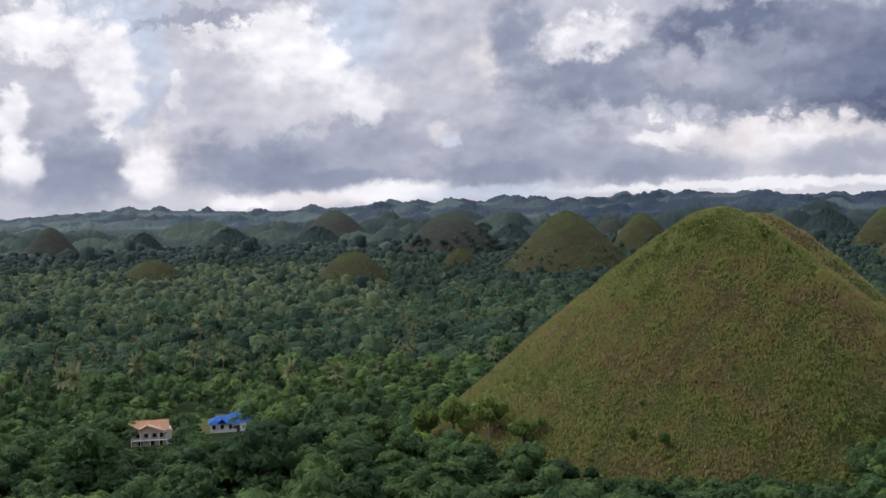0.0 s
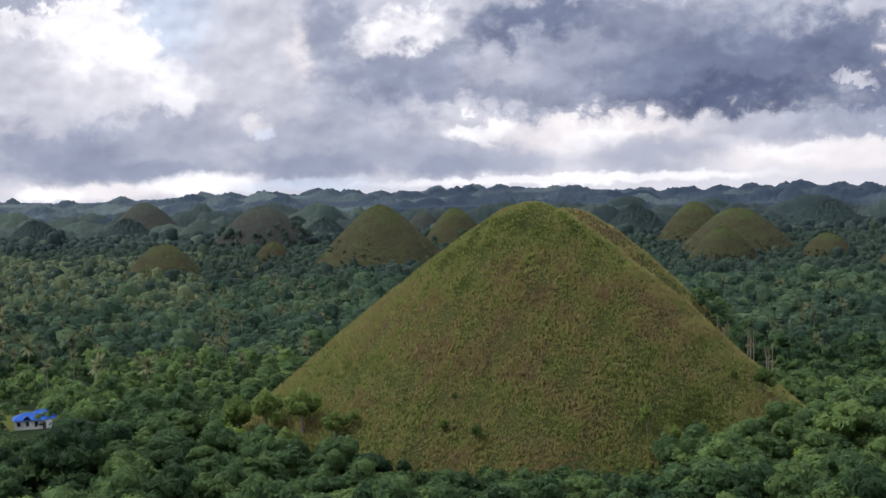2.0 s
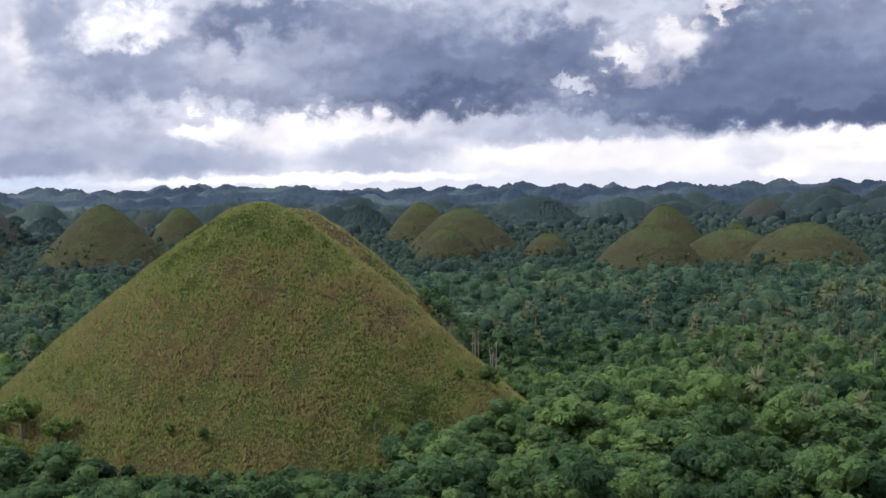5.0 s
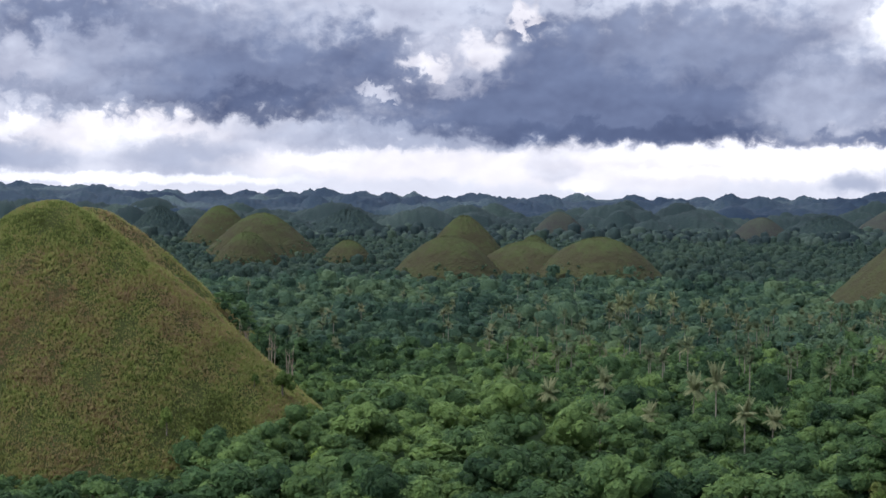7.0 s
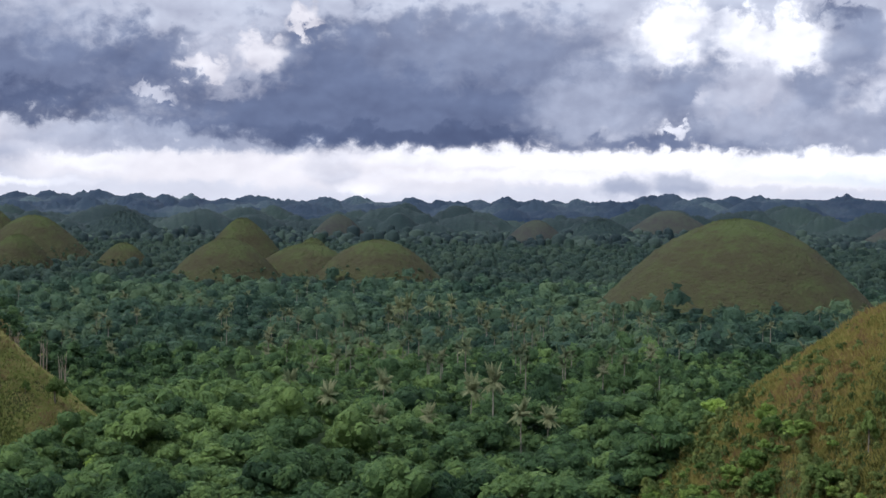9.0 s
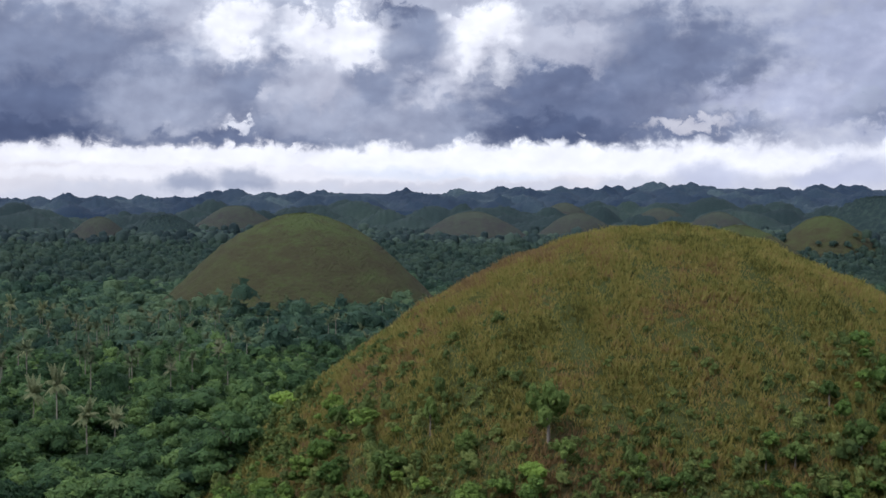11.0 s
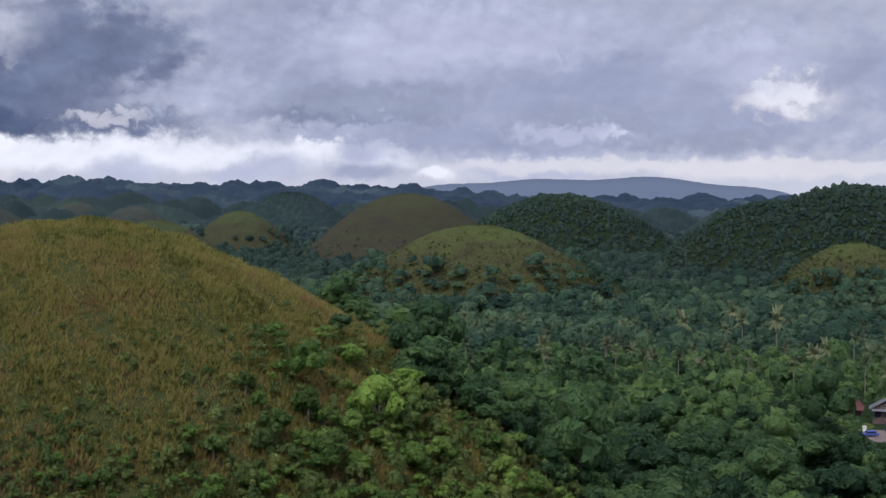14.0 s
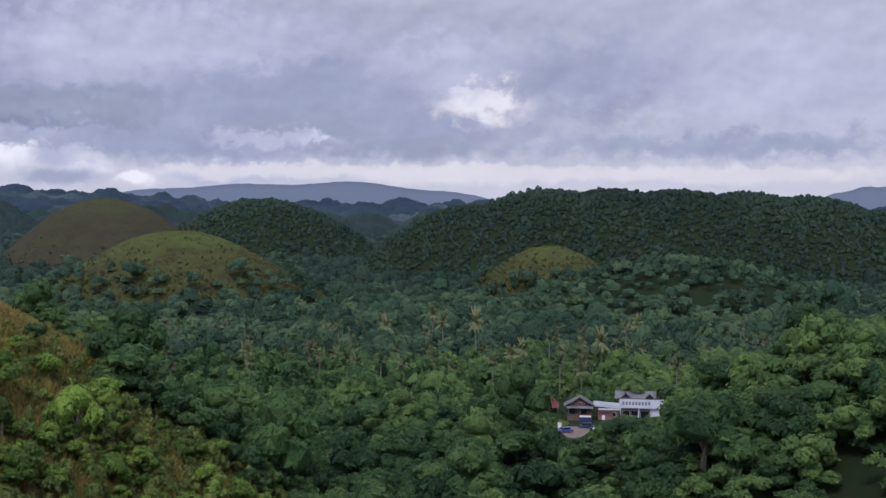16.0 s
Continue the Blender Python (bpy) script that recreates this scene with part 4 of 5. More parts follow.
SNAG = plain("bleached_wood", (0.24, 0.20, 0.155), 0.9)
PALM_BARK = plain("palm_bark", (0.20, 0.18, 0.15), 0.9)
DRY = foliage("leaf_dry", (0.10, 0.07, 0.05), (0.16, 0.11, 0.085), (0.22, 0.16, 0.12), single=True)


def top_level(name, az, dist, label, category, group="", z=None, turn=0.0):
    """An Empty at the foot of a thing; its x runs to the right and its y away as seen from the viewpoint."""
    x, y = at(az, dist)
    ob = new(name)
    ob.matrix_world = pose(x, y, float(ground_at(np.array(x), np.array(y))[0]) if z is None else z, 0, 0, -az + turn)
    return tagged(ob, label, category, group)


def part(name, bm, mat, parent, label=""):
    me = bpy.data.meshes.new(name)
    bmesh.ops.recalc_face_normals(bm, faces=bm.faces)
    bm.to_mesh(me)
    bm.free()
    me.materials.append(mat)
    ob = new(name, me)
    ob.parent = parent
    return tagged(ob, label)


def block(x0, x1, y0, y1, z0, z1, bevel=0.04, bm=None):
    bm = bm or bmesh.new()
    made = bmesh.ops.create_cube(bm, size=1)["verts"]
    for v in made:
        v.co = Vector(((x0 + x1) / 2 + v.co.x * (x1 - x0), (y0 + y1) / 2 + v.co.y * (y1 - y0), (z0 + z1) / 2 + v.co.z * (z1 - z0)))
    if bevel:
        es = list({e for v in made for e in v.link_edges})
        bmesh.ops.bevel(bm, geom=es, offset=bevel, segments=1, affect="EDGES")
    return bm


def solid(low, high, thick=0.12):
    """A sheet through the given corner rings, given thickness."""
    bm = bmesh.new()
    vs = [bm.verts.new(p) for p in low]
    for f in high:
        bm.faces.new([vs[i] for i in f])
    bmesh.ops.solidify(bm, geom=bm.faces[:], thickness=thick)
    return bm


def hip_roof(x0, x1, y0, y1, z0, z1, ridge):
    ym = (y0 + y1) / 2
    return solid([(x0, y0, z0), (x1, y0, z0), (x1, y1, z0), (x0, y1, z0), (x0 + ridge, ym, z1), (x1 - ridge, ym, z1)],
                 [(0, 1, 5, 4), (1, 2, 5), (2, 3, 4, 5), (3, 0, 4)])


def gable_roof(x0, x1, y0, y1, z0, z1, along="x"):
    if along == "x":
        ym = (y0 + y1) / 2
        return solid([(x0, y0, z0), (x1, y0, z0), (x1, ym, z1), (x0, ym, z1), (x0, y1, z0), (x1, y1, z0)], [(0, 1, 2, 3), (3, 2, 5, 4)])
    xm = (x0 + x1) / 2
    return solid([(x0, y0, z0), (xm, y0, z1), (xm, y1, z1), (x0, y1, z0), (x1, y0, z0), (x1, y1, z0)], [(0, 1, 2, 3), (1, 4, 5, 2)])


def gable_wall(x0, x1, y0, y1, z0, z1, z2):
    """A box of walls whose front and back rise to a gable."""
    bm = bmesh.new()
    xm = (x0 + x1) / 2
    ring = [(x0, z0), (x1, z0), (x1, z1), (xm, z2), (x0, z1)]
    a = [bm.verts.new((x, y0, z)) for x, z in ring]
    c = [bm.verts.new((x, y1, z)) for x, z in ring]
    bm.faces.new(a)
    bm.faces.new(c[::-1])
    for i in range(5):
        j = (i + 1) % 5
        bm.faces.new((a[j], a[i], c[i], c[j]))
    return bm


def window(house, x, z, w_, h_, y, frame_mat, pane_mat=None):
    f = part("window", block(x - w_ / 2 - 0.08, x + w_ / 2 + 0.08, y - 0.10, y - 0.005, z - 0.08, z + h_ + 0.08, 0.02), frame_mat, house)
    part("pane", block(x - w_ / 2, x + w_ / 2, y - 0.13, y - 0.104, z, z + h_, 0), pane_mat or DARK, f, "dark window pane")
    return f


def blue_house():
    h = top_level("house", -8.20, 434, "white plastered house with a bright blue hipped roof beside a field", "house")
    part("wall", block(-5.0, 5.0, 0, 7.5, -0.5, 2.6, 0.03), WHITE, h, "white plastered wall")
    part("roof", hip_roof(-5.6, 3.2, -0.9, 8.2, 2.55, 4.3, 3.0), BLUE_ROOF, h, "blue sheet metal roof")
    part("upper_roof", hip_roof(-1.8, 6.2, -0.4, 8.4, 2.75, 4.85, 2.8), BLUE_ROOF, h, "raised blue sheet metal roof")
    part("gable_vent", solid([(-2.9, -0.95, 2.75), (-0.5, -0.95, 2.75), (-1.7, -0.95, 3.75), (-1.7, 2.2, 3.75)], [(0, 1, 2), (1, 3, 2), (0, 2, 3)], 0.06), NAVY_PAINT, h, "dark gable over the porch")
    for x in (-3.9, -1.6, 0.7):
        window(h, x, 0.95, 0.9, 1.15, 0.0, WHITE)
    d_ = part("door", block(2.4, 3.3, -0.08, -0.01, -0.3, 1.9, 0.02), BROWN_WALL, h, "brown door")
    part("handle", block(3.1, 3.18, -0.16, -0.084, 0.75, 0.85, 0.01), GREY_ROOF, d_)
    part("porch_step", block(1.9, 3.8, -1.2, -0.15, -0.6, -0.3, 0.03), GREY_WALL, h)
    return h


def tan_house():
    h = top_level("house", -11.05, 416, "two-storey beige house with a tan gabled roof among trees", "house")
    part("wall", gable_wall(-4.6, 4.2, 0.4, 8.5, -0.5, 3.9, 5.4), BEIGE, h, "weathered beige wall")
    part("roof", gable_roof(-5.6, 5.2, 1.5, 9.2, 3.9, 6.3, "x"), TAN_ROOF, h, "tan tiled roof")
    part("front_gable", gable_roof(-6.2, 4.8, -0.6, 4.6, 3.2, 5.5, "y"), TAN_ROOF, h, "broad tan roof over the front gable")
    for x in (-3.2, -1.0, 1.2, 3.0):
        window(h, x, 2.2, 1.1, 1.2, 0.4, WHITE)
    for x in (-2.6, 0.6, 2.8):
        window(h, x, 0.1, 1.0, 1.2, 0.4, BEIGE)
    part("balcony", block(-5.0, 4.4, -0.5, 0.35, 1.45, 1.65, 0.03), WHITE, h, "pale balcony slab")
    for x in (-4.9, -2.5, 0.0, 2.4, 4.3):
        part("post", block(x - 0.1, x + 0.1, -0.45, -0.25, -0.6, 3.3, 0.02), WHITE, h)
    part("annex", block(4.3, 5.7, 2.0, 7.5, -0.4, 4.2, 0.03), WHITE, h, "white side annex")
    part("annex_roof", solid([(4.2, 1.4, 4.3), (6.1, 1.4, 3.4), (6.1, 8.0, 3.4), (4.2, 8.0, 4.3)], [(0, 1, 2, 3)]), GREY_ROOF, h)
    return h


def red_house():
    h = top_level("house", 85.25, 449, "small house with a dull red gabled roof in the village", "house", "village houses")
    part("wall", block(-3.0, 3.0, 0, 5, -0.5, 2.4, 0.03), BROWN_WALL, h)
    part("roof", hip_roof(-3.8, 3.8, -1.2, 5.8, 2.3, 4.5, 2.2), RED_ROOF, h, "dull red sheet roof")
    part("porch_roof", solid([(-3.9, -1.1, 2.35), (3.6, -1.1, 2.35), (3.6, -2.9, 1.75), (-3.9, -2.9, 1.75)], [(0, 1, 2, 3)]), RED_ROOF, h, "red porch roof")
    for x in (-3.5, 0.0, 3.2):
        part("post", block(x - 0.08, x + 0.08, -2.8, -2.64, -0.5, 1.8, 0.02), BROWN_WALL, h)
    for x in (-1.5, 1.2):
        window(h, x, 0.8, 1.0, 1.0, 0.0, BEIGE)
    return h


def brown_house():
    h = top_level("house", 86.50, 434, "brown two-storey house with its gable end to the yard", "house", "village houses")
    part("wall", gable_wall(-3.6, 3.4, 0, 7, -1.0, 4.2, 6.2), BROWN_WALL, h, "dark brown boarded wall")
    part("roof", gable_roof(-4.6, 4.4, -0.8, 7.6, 4.0, 6.6, "y"), GREY_ROOF, h, "grey-brown gabled roof")
    part("awning", solid([(-3.9, -0.02, 4.1), (3.7, -0.02, 4.1), (3.7, -1.5, 3.6), (-3.9, -1.5, 3.6)], [(0, 1, 2, 3)]), GREY_ROOF, h)
    for x in (-1.8, 0.0, 1.8):
        window(h, x, 4.45, 0.7, 0.6, 0.0, BEIGE)
    for x in (-2.3, 1.0):
        window(h, x, 1.8, 1.7, 1.7, 0.0, GREY_WALL)
    part("shop_front", block(-0.2, 3.0, -0.6, -0.05, -0.9, 1.0, 0.03), NAVY_PAINT, h, "dark blue shop front")
    part("signboard", block(-0.1, 3.1, -0.75, -0.62, 1.05, 1.55, 0.02), WHITE, h, "pale sign board")
    return h


def pink_house():
    h = top_level("house", 87.55, 436, "pink brick house with a white flat sheet roof", "house", "village houses")
    part("wall", block(-2.9, 2.9, 0, 6, -1.0, 3.4, 0.03), PINK, h, "pink brick wall")
    part("roof", solid([(-4.3, -1.0, 4.0), (3.3, -1.0, 3.4), (3.3, 6.4, 4.0), (-4.3, 6.4, 4.6)], [(0, 1, 2, 3)], 0.15), SHEET_ROOF, h, "white sheet roof")
    part("fascia", block(-2.8, 3.2, -1.12, -1.02, 2.9, 3.4, 0.02), SHEET_ROOF, h)
    window(h, 1.6, 0.9, 1.0, 1.2, 0.0, WHITE)
    part("door", block(-1.8, -0.9, -0.08, -0.01, -0.8, 1.3, 0.02), WHITE, h, "white door")
    return h


def long_house():
    h = top_level("house", 88.70, 443, "long grey building with a lettered white sheet roof", "house", "village houses")
    part("wall", block(-5.2, 7.0, 0, 7.5, -1.5, 2.6, 0.03), GREY_WALL, h, "grey rendered wall")
    part("upper_wall", block(-6.3, 4.2, 5.2, 11, 0.5, 5.0, 0.03), GREY_WALL, h)
    part("upper_roof", gable_roof(-7.2, 4.8, 4.4, 11.6, 4.7, 6.6, "x"), GREY_ROOF, h, "pale grey gabled roof")
    part("dormer", gable_roof(-5.4, -2.6, 4.0, 7.6, 4.9, 6.3, "y"), GREY_ROOF, h)
    part("dormer", gable_roof(1.6, 4.2, 4.0, 7.6, 4.9, 6.1, "y"), GREY_ROOF, h)
    roof = part("sheet_roof", solid([(-5.8, -1.6, 2.7), (7.7, -1.6, 2.7), (7.7, 4.2, 4.6), (-5.8, 4.2, 4.6)], [(0, 1, 2, 3)], 0.1), SHEET_ROOF, h, "white sheet roof with unreadable letters")
    for k in range(9):
        x = -4.9 + k * 0.92
        bm = bmesh.new()
        vs = [bm.verts.new(p) for p in ((x, 0.2, 3.34), (x + 0.55, 0.2, 3.34), (x + 0.55, 2.4, 4.06), (x, 2.4, 4.06))]
        bm.faces.new(vs)
        bmesh.ops.solidify(bm, geom=bm.faces[:], thickness=-0.03)
        part("letter_bar", bm, LETTER, roof)
    for x in (-3.8, -1.4):
        window(h, x, 0.2, 1.8, 1.5, 0.0, WHITE)
    # no hole in the wall: a dark slab stands for the shade inside
    part("doorway", block(0.4, 2.6, -0.06, -0.01, -1.4, 1.6, 0.0), DARK, h, "dark panel for the shade inside an open doorway")
    part("side_wall", block(3.4, 7.2, -0.8, -0.05, -1.6, 2.5, 0.03), SHEET_ROOF, h, "pale sheet-clad wall")
    for x in (-5.4, -0.2, 3.2):
        part("post", block(x - 0.1, x + 0.1, -1.5, -1.3, -1.5, 2.7, 0.02), WHITE, h)
    return h


def car(az, dist, paint, label, turn):
    c = top_level("car", az, dist, label, "car", "cars in the yard", turn=turn)
    bm = block(-2.1, 2.1, -0.85, 0.85, 0.35, 0.95, 0.12)
    body = part("body", bm, paint, c)
    bm = block(-1.2, 1.5, -0.75, 0.75, 0.95, 1.6, 0.2)
    part("cabin", bm, paint, c)
    for y in (-0.765, 0.735):
        part("side_window", block(-0.95, 1.25, y, y + 0.03, 1.05, 1.45, 0.0), DARK, c)
    part("windscreen", block(-1.23, -1.2, -0.6, 0.6, 1.05, 1.45, 0.0), DARK, c)
    for x in (-1.3, 1.3):
        for y in (-0.85, 0.69):
            bm = bmesh.new()
            bmesh.ops.create_cone(bm, cap_ends=True, segments=14, radius1=0.34, radius2=0.34, depth=0.18, matrix=pose(x, y + 0.08, 0.34, 90))
            wheel = part("wheel", bm, RUBBER, c)
            bm = bmesh.new()
            bmesh.ops.create_cone(bm, cap_ends=True, segments=10, radius1=0.18, radius2=0.18, depth=0.2, matrix=pose(x, y + 0.08, 0.34, 90))
            part("rim", bm, GREY_ROOF, wheel)
    for y in (-0.6, 0.45):
        part("headlight", block(-2.13, -2.09, y, y + 0.2, 0.65, 0.8, 0.0), WHITE, c)
    return c


def barrel(az, dist):
    t_ = top_level("water_drum", az, dist, "white plastic water drum standing in the yard", "drum")
    bm = bmesh.new()
    bmesh.ops.create_cone(bm, cap_ends=True, segments=16, radius1=0.5, radius2=0.55, depth=1.5, matrix=pose(0, 0, 0.75))
    bmesh.ops.bevel(bm, geom=bm.edges[:], offset=0.05, segments=1, affect="EDGES")
    part("drum", bm, WHITE, t_)
    bm = bmesh.new()
    bmesh.ops.create_cone(bm, cap_ends=True, segments=16, radius1=0.4, radius2=0.35, depth=0.12, matrix=pose(0, 0, 1.56))
    part("lid", bm, GREY_ROOF, t_)


def patch(name, az, dist, hw, hd, mat, label):
    """A patch of open ground, laid just over the forest floor."""
    x0, y0 = at(az, dist)
    v, f = polar(np.linspace(0.01, 1, 10), 40, (0, 0), lambda x, y: x * 0)
    ca, sa = math.cos(radians(az)), math.sin(radians(az))
    edge = 1 + 0.12 * np.sin(3 * np.arctan2(v[:, 0], v[:, 1]) + az)
    lx, ly = v[:, 0] * hw * edge, v[:, 1] * hd * edge
    x, y = x0 + lx * ca + ly * sa, y0 - lx * sa + ly * ca
    v = np.stack([x, y, ground_at(x, y)[0] + 0.10], -1)
    tagged(new(name, mesh_of(name, v, f, mat)), label, "ground", kind="structure")


patch("ground_field", -9.2, 457, 14.0, 26.0, FIELD, "mown green field beside the blue-roofed house")
patch("ground_yard", 86.3, 414, 4.0, 10.0, DIRT, "bare earth yard between the village houses")
patch("ground_lawn", 85.2, 428, 6.0, 11.0, FIELD, "green lawn beside the yard")
patch("ground_meadow", 94.0, 690, 18.0, 22.0, FIELD, "pale green meadow at the edge of the woods")
patch("ground_clearing", 30.7, 640, 18.0, 12.0, FIELD, "small clearing with dry grass among the trees")
blue_house(), tan_house(), red_house(), brown_house(), pink_house(), long_house()
car(85.95, 412, BLUE_PAINT, "bright blue car parked in the earth yard", 25)
car(86.75, 420, NAVY_PAINT, "dark blue car parked beside the brown house", -10)
barrel(87.05, 412)
barrel(85.75, 420)


# ---- single trees ----
def tube(path, radii, sides=6, bm=None):
    bm = bm or bmesh.new()
    last = None
    for (p, r_) in zip(path, radii):
        ring = [bm.verts.new((p[0] + r_ * math.cos(k / sides * 2 * math.pi), p[1] + r_ * math.sin(k / sides * 2 * math.pi), p[2])) for k in range(sides)]
        if last:
            for k in range(sides):
                bm.faces.new((last[k], last[(k + 1) % sides], ring[(k + 1) % sides], ring[k]))
        last = ring
    bm.faces.new(last)
    return bm


def tree(seed, leaf, label, flat=0.8, name="tree"):
    """A broadleaf tree of crown radius 1 and height about 2.6 at the origin."""
    r = np.random.default_rng(seed)
    t_ = new(name)
    tagged(t_, label, "tree", "trees on the valley floor")
    part("trunk", tube([(0, 0, -0.3), (0.03, 0.02, 0.5), (r.uniform(-0.1, 0.1), 0.05, 1.1), (0, 0, 1.7)], [0.10, 0.075, 0.06, 0.03]), BARK, t_)
    for k in range(4):
        an = k * 1.6 + r.uniform(-0.4, 0.4)
        x, y = math.sin(an), math.cos(an)
        part("limb", tube([(0, 0, 0.8 + 0.12 * k), (0.3 * x, 0.3 * y, 1.25 + 0.1 * k), (0.62 * x, 0.62 * y, 1.6)], [0.045, 0.032, 0.015], 5), BARK, t_)
    v, f = crown(r, 8, 190, 0.115, 1, flat)
    v = v * np.array([1, 1, 1.25]) + np.array([0, 0, 1.5])
    ob = new("crown", mesh_of("crown", v, f, leaf, False))
    ob.parent = t_
    return t_


KINDS = [tree(40 + k, LEAF_TREE, "broadleaf tree with a dense rounded green crown", 0.7 + 0.08 * k) for k in range(5)]
for k, i in enumerate(single):
    x, y, z = near_p[i]
    wide, high = near_s[i]
    m = Matrix.Translation((x, y, near_z[i])) @ Matrix.Rotation(rng.uniform(0, 6.28), 4, "Z") @ Matrix.Diagonal((wide * 1.1, wide * 1.1, max(1.4, (z - near_z[i] + high) / 2.6), 1))
    if k < len(KINDS):
        KINDS[k].matrix_basis = m
    else:
        t_ = copy_thing(KINDS[k % len(KINDS)], Matrix())
        t_.matrix_basis = m

LIME = [  # heading, distance, crown radius, height
    (20.2, 338, 3.4, 7.0), (21.1, 300, 2.8, 6.0), (67.92, 246, 4.2, 13.0), (66.9, 262, 3.0, 6.0), (68.9, 266, 3.2, 5.5), (-1.3, 372, 4.4, 9.5), (-2.2, 380, 3.2, 8.0), (3.6, 330, 2.6, 6.5),
    (52.29, 217.5, 2.4, 5.0), (92.0, 352, 3.0, 7.0), (96.0, 300, 2.6, 7.0), (1.2, 332, 3.2, 6.5), (36.4, 330, 3.0, 6.5), (43.0, 318, 3.4, 7.0), (24.3, 345, 2.4, 6.0),
]
lime_tree = tree(60, LEAF_LIME, "bright lime-green broadleaf tree with spreading tiers of leaves", 0.85)
for k, (az, dist, wide, high) in enumerate(LIME):
    x, y = at(az, dist)
    z = float(ground_at(np.array(x), np.array(y))[0])
    m = Matrix.Translation((x, y, z)) @ Matrix.Rotation(k * 1.3, 4, "Z") @ Matrix.Diagonal((wide, wide, high / 2.6, 1))
    m = Matrix.Translation((0, 0, -high * 0.18)) @ m
    t_ = lime_tree if k == 0 else copy_thing(lime_tree, Matrix())
    t_.matrix_basis = m
SAPLINGS_A = [  # heading, distance, crown radius, height: on and beside the conical hill
    (14.34, 342.5, 1.7, 7.5), (7.99, 335.5, 1.4, 5.0), (6.74, 339.5, 1.2, 4.0), (3.43, 351, 1.5, 5.0), (7.20, 346.5, 0.8, 2.0), (10.60, 352.5, 0.6, 1.4), (15.38, 342, 1.6, 6.0),
    (17.55, 373.5, 1.2, 4.0), (12.71, 356.5, 0.5, 1.2), (1.80, 361.5, 2.0, 7.0), (0.20, 368, 5.0, 14.0), (1.50, 360, 4.4, 12.5), (-0.90, 380, 4.8, 14.0), (0.90, 350, 4.2, 11.0), (2.70, 350, 3.2, 8.5),
    (19.60, 372, 4.0, 9.0), (18.60, 380, 3.2, 8.0), (-2.60, 372, 4.2, 12.0),
]
SAPLINGS_B = [  # the same on the dome-shaped hill
    (52.79, 224.5, 3.2, 11.0), (48.38, 234.5, 1.5, 7.0), (66.28, 230, 3.2, 8.0), (64.15, 231, 2.5, 6.0), (57.84, 216.5, 1.8, 3.5), (56.15, 217, 1.5, 3.0), (46.89, 229.5, 2.8, 5.5),
    (61.84, 223.5, 2.2, 5.0), (49.71, 225, 2.0, 6.0), (53.42, 220, 1.7, 5.0), (60.78, 222, 1.5, 4.0), (65.30, 238, 2.6, 7.0), (69.20, 252, 3.2, 7.5), (63.00, 238, 1.8, 4.5),
]
sapling = tree(62, LEAF_SAPLING, "young broadleaf tree standing in the grass of a hill", 0.9)
for k, (az, dist, wide, high) in enumerate(SAPLINGS_A + SAPLINGS_B):
    x, y = at(az, dist)
    z = float(ground_at(np.array(x), np.array(y))[0])
    m = Matrix.Translation((x, y, z)) @ Matrix.Rotation(k * 2.1, 4, "Z") @ Matrix.Diagonal((wide, wide, high / 2.7, 1))
    t_ = sapling if k == 0 else copy_thing(sapling, Matrix())
    t_.matrix_basis = m
dry_bush = tree(61, DRY, "leafless reddish-brown tree beside the long house", 0.8)
for k, (az, dist, wide, high) in enumerate([(90.6, 425, 3.4, 7.0), (91.3, 418, 3.0, 6.0), (90.2, 412, 2.4, 4.5)]):
    x, y = at(az, dist)
    m = Matrix.Translation((x, y, float(ground_at(np.array(x), np.array(y))[0]))) @ Matrix.Diagonal((wide, wide, high / 2.6, 1))
    t_ = dry_bush if k == 0 else copy_thing(dry_bush, Matrix())
    t_.matrix_basis = m


def snag(az, dist, high, seed):
    r = np.random.default_rng(seed)
    s_ = top_level("dead_tree", az, dist, "bare bleached dead tree at the edge of the grassy hill", "tree", "dead trees by the hill")
    for k in range(4):
        x, y = r.uniform(-1.6, 1.6), r.uniform(-1, 1)
        hh = high * r.uniform(0.6, 1)
        part("stem", tube([(x, y, -0.5), (x + r.uniform(-0.2, 0.2), y, hh * 0.5), (x + r.uniform(-0.5, 0.5), y, hh)], [0.16, 0.10, 0.03]), SNAG, s_)
        for j in range(4):
            zz = hh * r.uniform(0.4, 0.9)
            dx = r.uniform(-1, 1)
            part("branch", tube([(x, y, zz), (x + dx * 0.6, y, zz + 0.6), (x + dx, y + 0.2, zz + 1.6)], [0.07, 0.05, 0.02], 5), SNAG, s_)


snag(17.20, 427, 10.0, 1)
snag(18.20, 420, 12.0, 2)
snag(18.93, 410, 10.5, 3)


# ---- palms ----
def frond(length, rise, droop, seed, n_=7):
    """A feathered palm leaf along +x that arches over: a rib with drooping, jagged leaflets on both sides."""
    r = np.random.default_rng(seed)
    vs, fs = [], []
    for k in range(n_ + 1):
        u = k / n_
        vs.append((length * (1 - 0.28 * abs(rise)) * (u - 0.16 * u * u), 0.0, length * (rise * u - droop * u * u)))
    for s in (-1, 1):
        for k in range(n_):
            u = (k + 0.7) / n_
            wd = length * 0.19 * math.sin(math.pi * (0.18 + 0.78 * u)) * r.uniform(0.8, 1.15)
            c = vs[k + 1]
            i = len(vs)
            vs.append((c[0] + length * 0.02, s * wd, c[2] - wd * 0.75))
            vs.append((vs[k][0] + length * 0.06, s * wd * 0.75, vs[k][2] - wd * 0.6))
            fs += [(k, k + 1, i), (k, i, i + 1)] if s > 0 else [(k + 1, k, i), (i, k, i + 1)]
    return np.array(vs), np.array(fs)


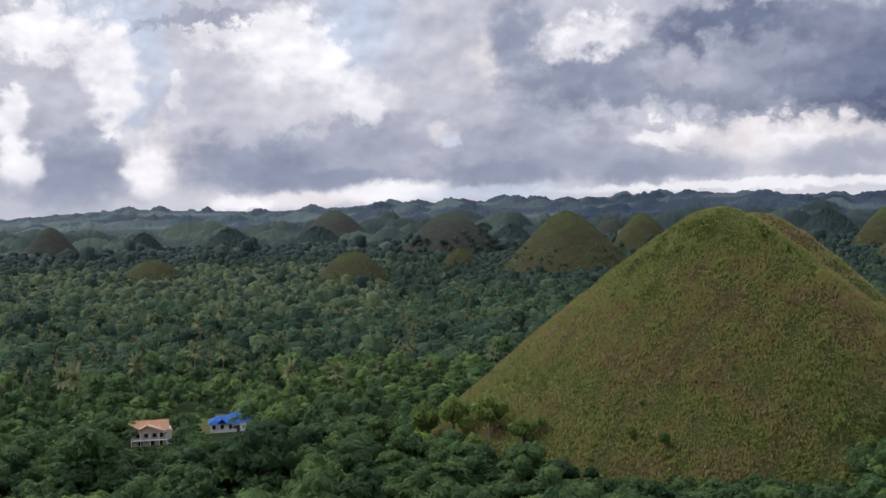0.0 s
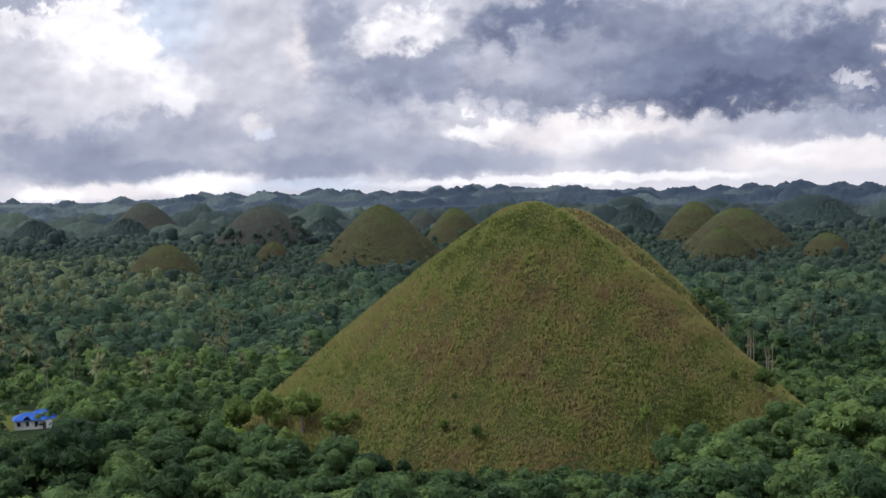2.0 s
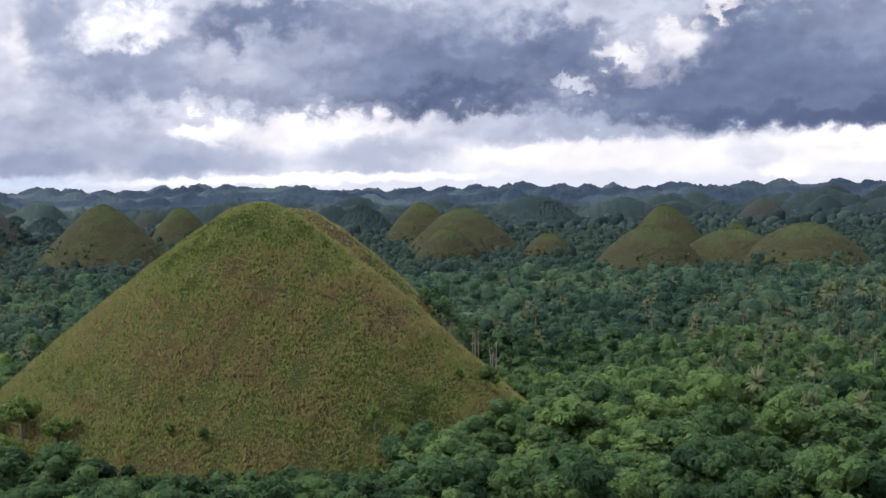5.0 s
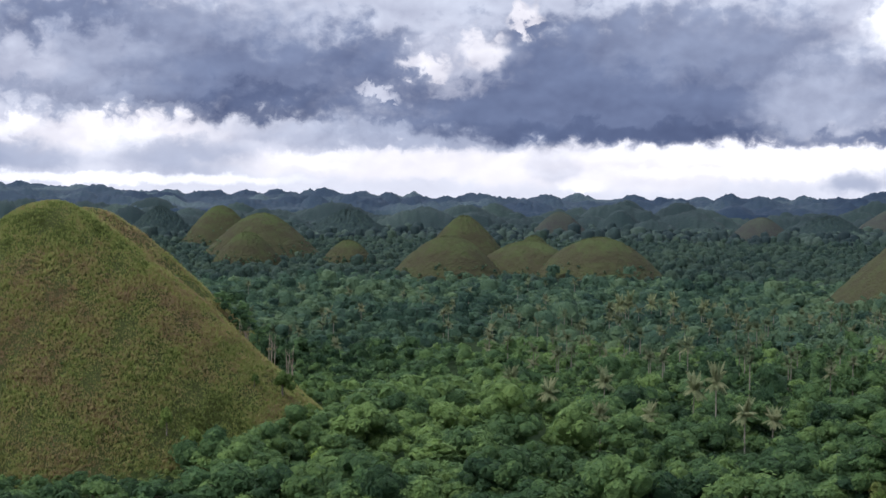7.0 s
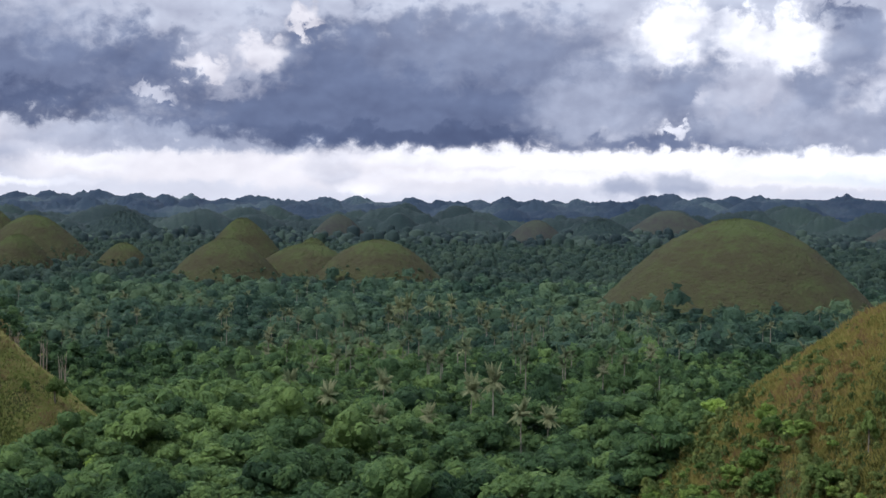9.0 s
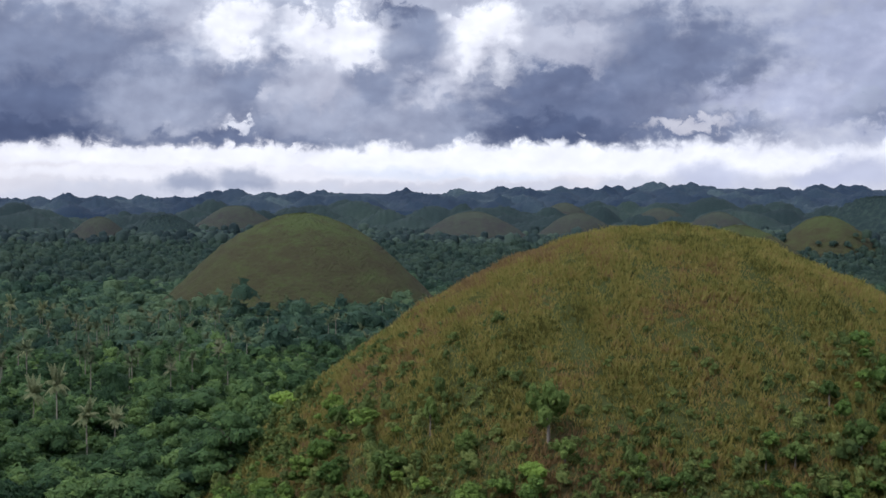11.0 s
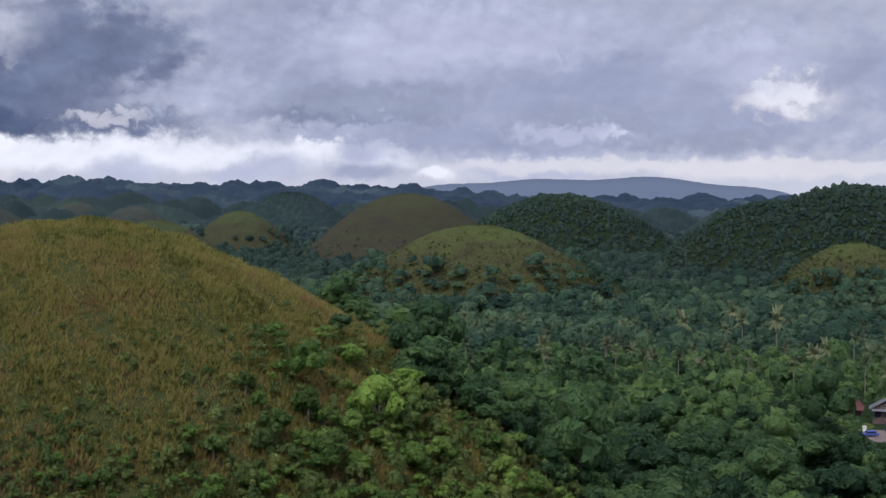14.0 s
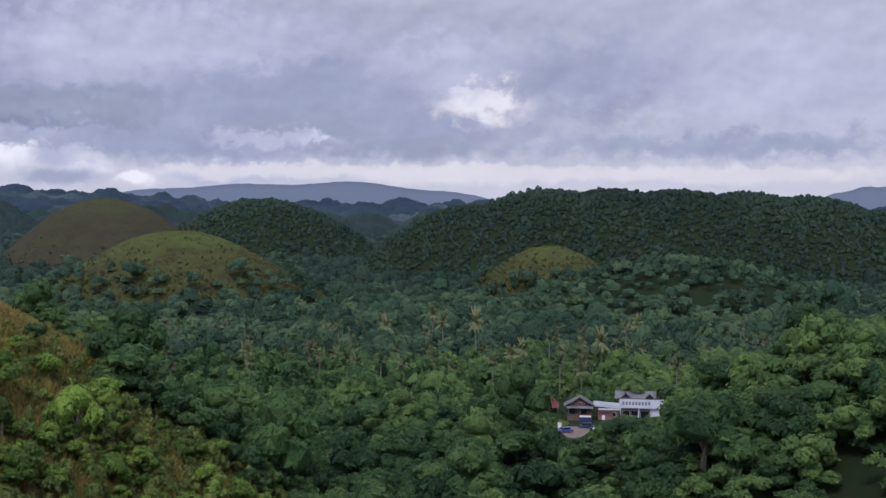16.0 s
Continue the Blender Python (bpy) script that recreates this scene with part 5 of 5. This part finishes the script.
ARCHES = [(1.3, 0.45), (0.95, 0.52), (0.55, 0.48), (0.18, 0.42), (-0.18, 0.32)]


def palm_template(fronds, seed):
    """The crown of a palm with fronds of length 1, as one mesh for the far groves."""
    vs, fs, k0 = [], [], 0
    for k in range(fronds):
        v, f = frond(1.0, *ARCHES[k % 5], seed + k, 3)
        an = k * 2.4
        c, s = math.cos(an), math.sin(an)
        vs.append(np.stack([v[:, 0] * c - v[:, 1] * s, v[:, 0] * s + v[:, 1] * c, v[:, 2]], -1))
        fs.append(f + k0)
        k0 += len(v)
    return np.concatenate(vs), np.concatenate(fs)


def palm(seed):
    r = np.random.default_rng(seed)
    p_ = tagged(new("coconut_palm"), "tall coconut palm with a grey trunk and drooping fronds", "palm tree", "coconut palms")
    bend = r.uniform(-0.8, 0.8)
    part("trunk", tube([(0, 0, -0.6), (bend * 0.15, 0, 2.5), (bend * 0.5, 0.1, 6), (bend, 0.15, 10)], [0.26, 0.19, 0.16, 0.14], 7), PALM_BARK, p_)
    shared = [mesh_of("frond", *frond(4.2, *arch, seed + i), LEAF_FROND, False) for i, arch in enumerate(ARCHES)]
    for k in range(26):
        ob = new("frond", shared[k % 5])
        ob.parent = p_
        ob.matrix_basis = pose(bend, 0.15, 10, 0, 0, math.degrees(k * 2.4 + r.uniform(-0.2, 0.2)))
    return p_


PALMS_A = [  # heading, distance, height of the crown
    (27.14, 414, 10.1), (28.62, 392, 9.4), (30.55, 402, 11.0), (30.46, 358, 8.5), (32.32, 368, 7.5), (33.83, 387, 11.6), (34.69, 383, 14.0), (35.74, 356, 10.0), (36.71, 363, 8.0),
    (31.11, 647, 14.1), (31.42, 652, 15.0), (32.26, 690, 12.4), (33.07, 720, 11.7), (34.17, 700, 10.3), (33.62, 524, 9.0), (-13.71, 462, 13.1), (-14.16, 473, 11.5), (-11.39, 508, 11.9),
]
PALMS_B = [
    (-8.30, 541, 11.9), (-9.33, 545, 11.9), (-10.82, 706, 12.4), (-9.18, 709, 11.7), (-8.28, 751, 12.2), (-4.05, 476, 9.6), (-5.83, 484, 10.1), (80.96, 650, 13.8), (81.38, 611, 13.4),
    (82.58, 582, 16.0), (79.23, 596, 13.2), (74.11, 520, 10.0), (76.96, 578, 11.1), (87.28, 512, 15.2), (86.56, 467, 9.9), (88.58, 639, 12.2), (84.45, 528, 10.8), (83.93, 510, 10.5),
]
palm_kinds = [palm(70 + 9 * k) for k in range(3)]
for k, (az, dist, high) in enumerate(PALMS_A + PALMS_B):
    x, y = at(az, dist)
    high += 1.2
    z = float(ground_at(np.array(x), np.array(y))[0])
    f = max(0.85, min(1.3, (high - z) / 11))
    m = Matrix.Translation((x, y, z)) @ Matrix.Rotation(k * 1.9, 4, "Z") @ Matrix.Diagonal((f if f < 1 else 1.0, f if f < 1 else 1.0, (high - z) / 10, 1))
    t_ = palm_kinds[k] if k < 3 else copy_thing(palm_kinds[k % 3], Matrix())
    t_.matrix_basis = m

GROVES = [  # heading from, to, distance from, to, how many
    (-19, 3, 470, 1000, 260), (-19, 0, 1000, 1500, 160), (26, 41, 430, 720, 130), (70, 98, 470, 660, 120), (2, 30, 520, 900, 60), (40, 60, 520, 800, 40),
]
TOPS = [palm_template(15, 200 + 20 * k) for k in range(4)]
gp = []
for a0, a1, d0, d1, n_ in GROVES:
    az_ = np.radians(rng.uniform(a0, a1, n_))
    d_ = np.sqrt(rng.uniform(d0 * d0, d1 * d1, n_))
    x, y = d_ * np.sin(az_), d_ * np.cos(az_)
    z, on = ground_at(x, y)
    ok = (on == 0) & (d_ > 455)
    gp.append(np.stack([x, y, z + rng.uniform(8.5, 13, n_)], -1)[ok])
gp = np.concatenate(gp)
gs = np.stack([rng.uniform(2.6, 3.6, len(gp))] * 2, -1)
spread("palm_grove", TOPS, gp, gs, rng.uniform(0, 1, len(gp)), LEAF_PALM, "scattered coconut palm crowns over the woodland", "palms")
tv, tf = [], []
for i, p in enumerate(gp):
    ring = np.array([[math.cos(a) * 0.2, math.sin(a) * 0.2, 0] for a in (0, 2.1, 4.2)])
    tv.append(np.concatenate([ring * 1.2 + [p[0], p[1], p[2] - 11], ring * 0.7 + p]))
    tf += [(i * 6 + a, i * 6 + (a + 1) % 3, i * 6 + 3 + (a + 1) % 3) for a in range(3)] + [(i * 6 + a, i * 6 + 3 + (a + 1) % 3, i * 6 + 3 + a) for a in range(3)]
tagged(new("palm_trunks", mesh_of("palm_trunks", np.concatenate(tv), np.array(tf), PALM_BARK, True)), "thin grey trunks of the scattered palms", "palms", kind="stuff")


# ---- shrubs on the grass ----
def shrubs(name, h, count, z0, z1, size, mat, label, spread_deg=1.5):
    az_, dist, top, rad = h[:4]
    cx, cy = at(az_, dist)
    back = math.atan2(-cx, -cy)
    u = np.sqrt(rng.uniform(0, 1, count)) * rad
    th = back + rng.uniform(-spread_deg, spread_deg, count)
    x, y = cx + u * np.sin(th), cy + u * np.cos(th)
    z = hill_height(h, x, y)
    ok = (z > z0) & (z < z1) & (rng.uniform(size=count) < np.clip((z1 - z) / (z1 - z0), 0, 1) ** 1.2)
    p = np.stack([x, y, z], -1)[ok]
    wide = rng.uniform(*size, len(p))
    p[:, 2] += wide * 0.6
    spread(name, MID, p, np.stack([wide, wide * rng.uniform(0.8, 1.4, len(p))], -1), rng.uniform(0.2, 1, len(p)), mat, label, "shrubs")


shrubs("shrubs", HILLS[0], 420, 0, 30, (0.35, 0.95), LEAF_SHRUB, "small green shrubs scattered on the conical hill")
for h in HILLS:
    if h[1] == 295:
        shrubs("shrubs", h, 7000, 8, 43, (0.4, 1.5), LEAF_SHRUB, "green shrubs scattered on the dome-shaped hill")
    elif h[5] == "bush" and h[1] < 1100:
        shrubs("shrubs", h, 2800, 4, h[2] * 1.0, (0.4, 1.3), LEAF_BUSH, "green shrubs scattered on the wooded hill")
for h in HILLS:
    if h[5] == "grass" and 1000 < h[1] < 2100:
        shrubs("shrubs", h, 420, 2, h[2] * 0.5, (0.7, 2.2), LEAF_MID, "dark shrubs low on a far grassy hill")
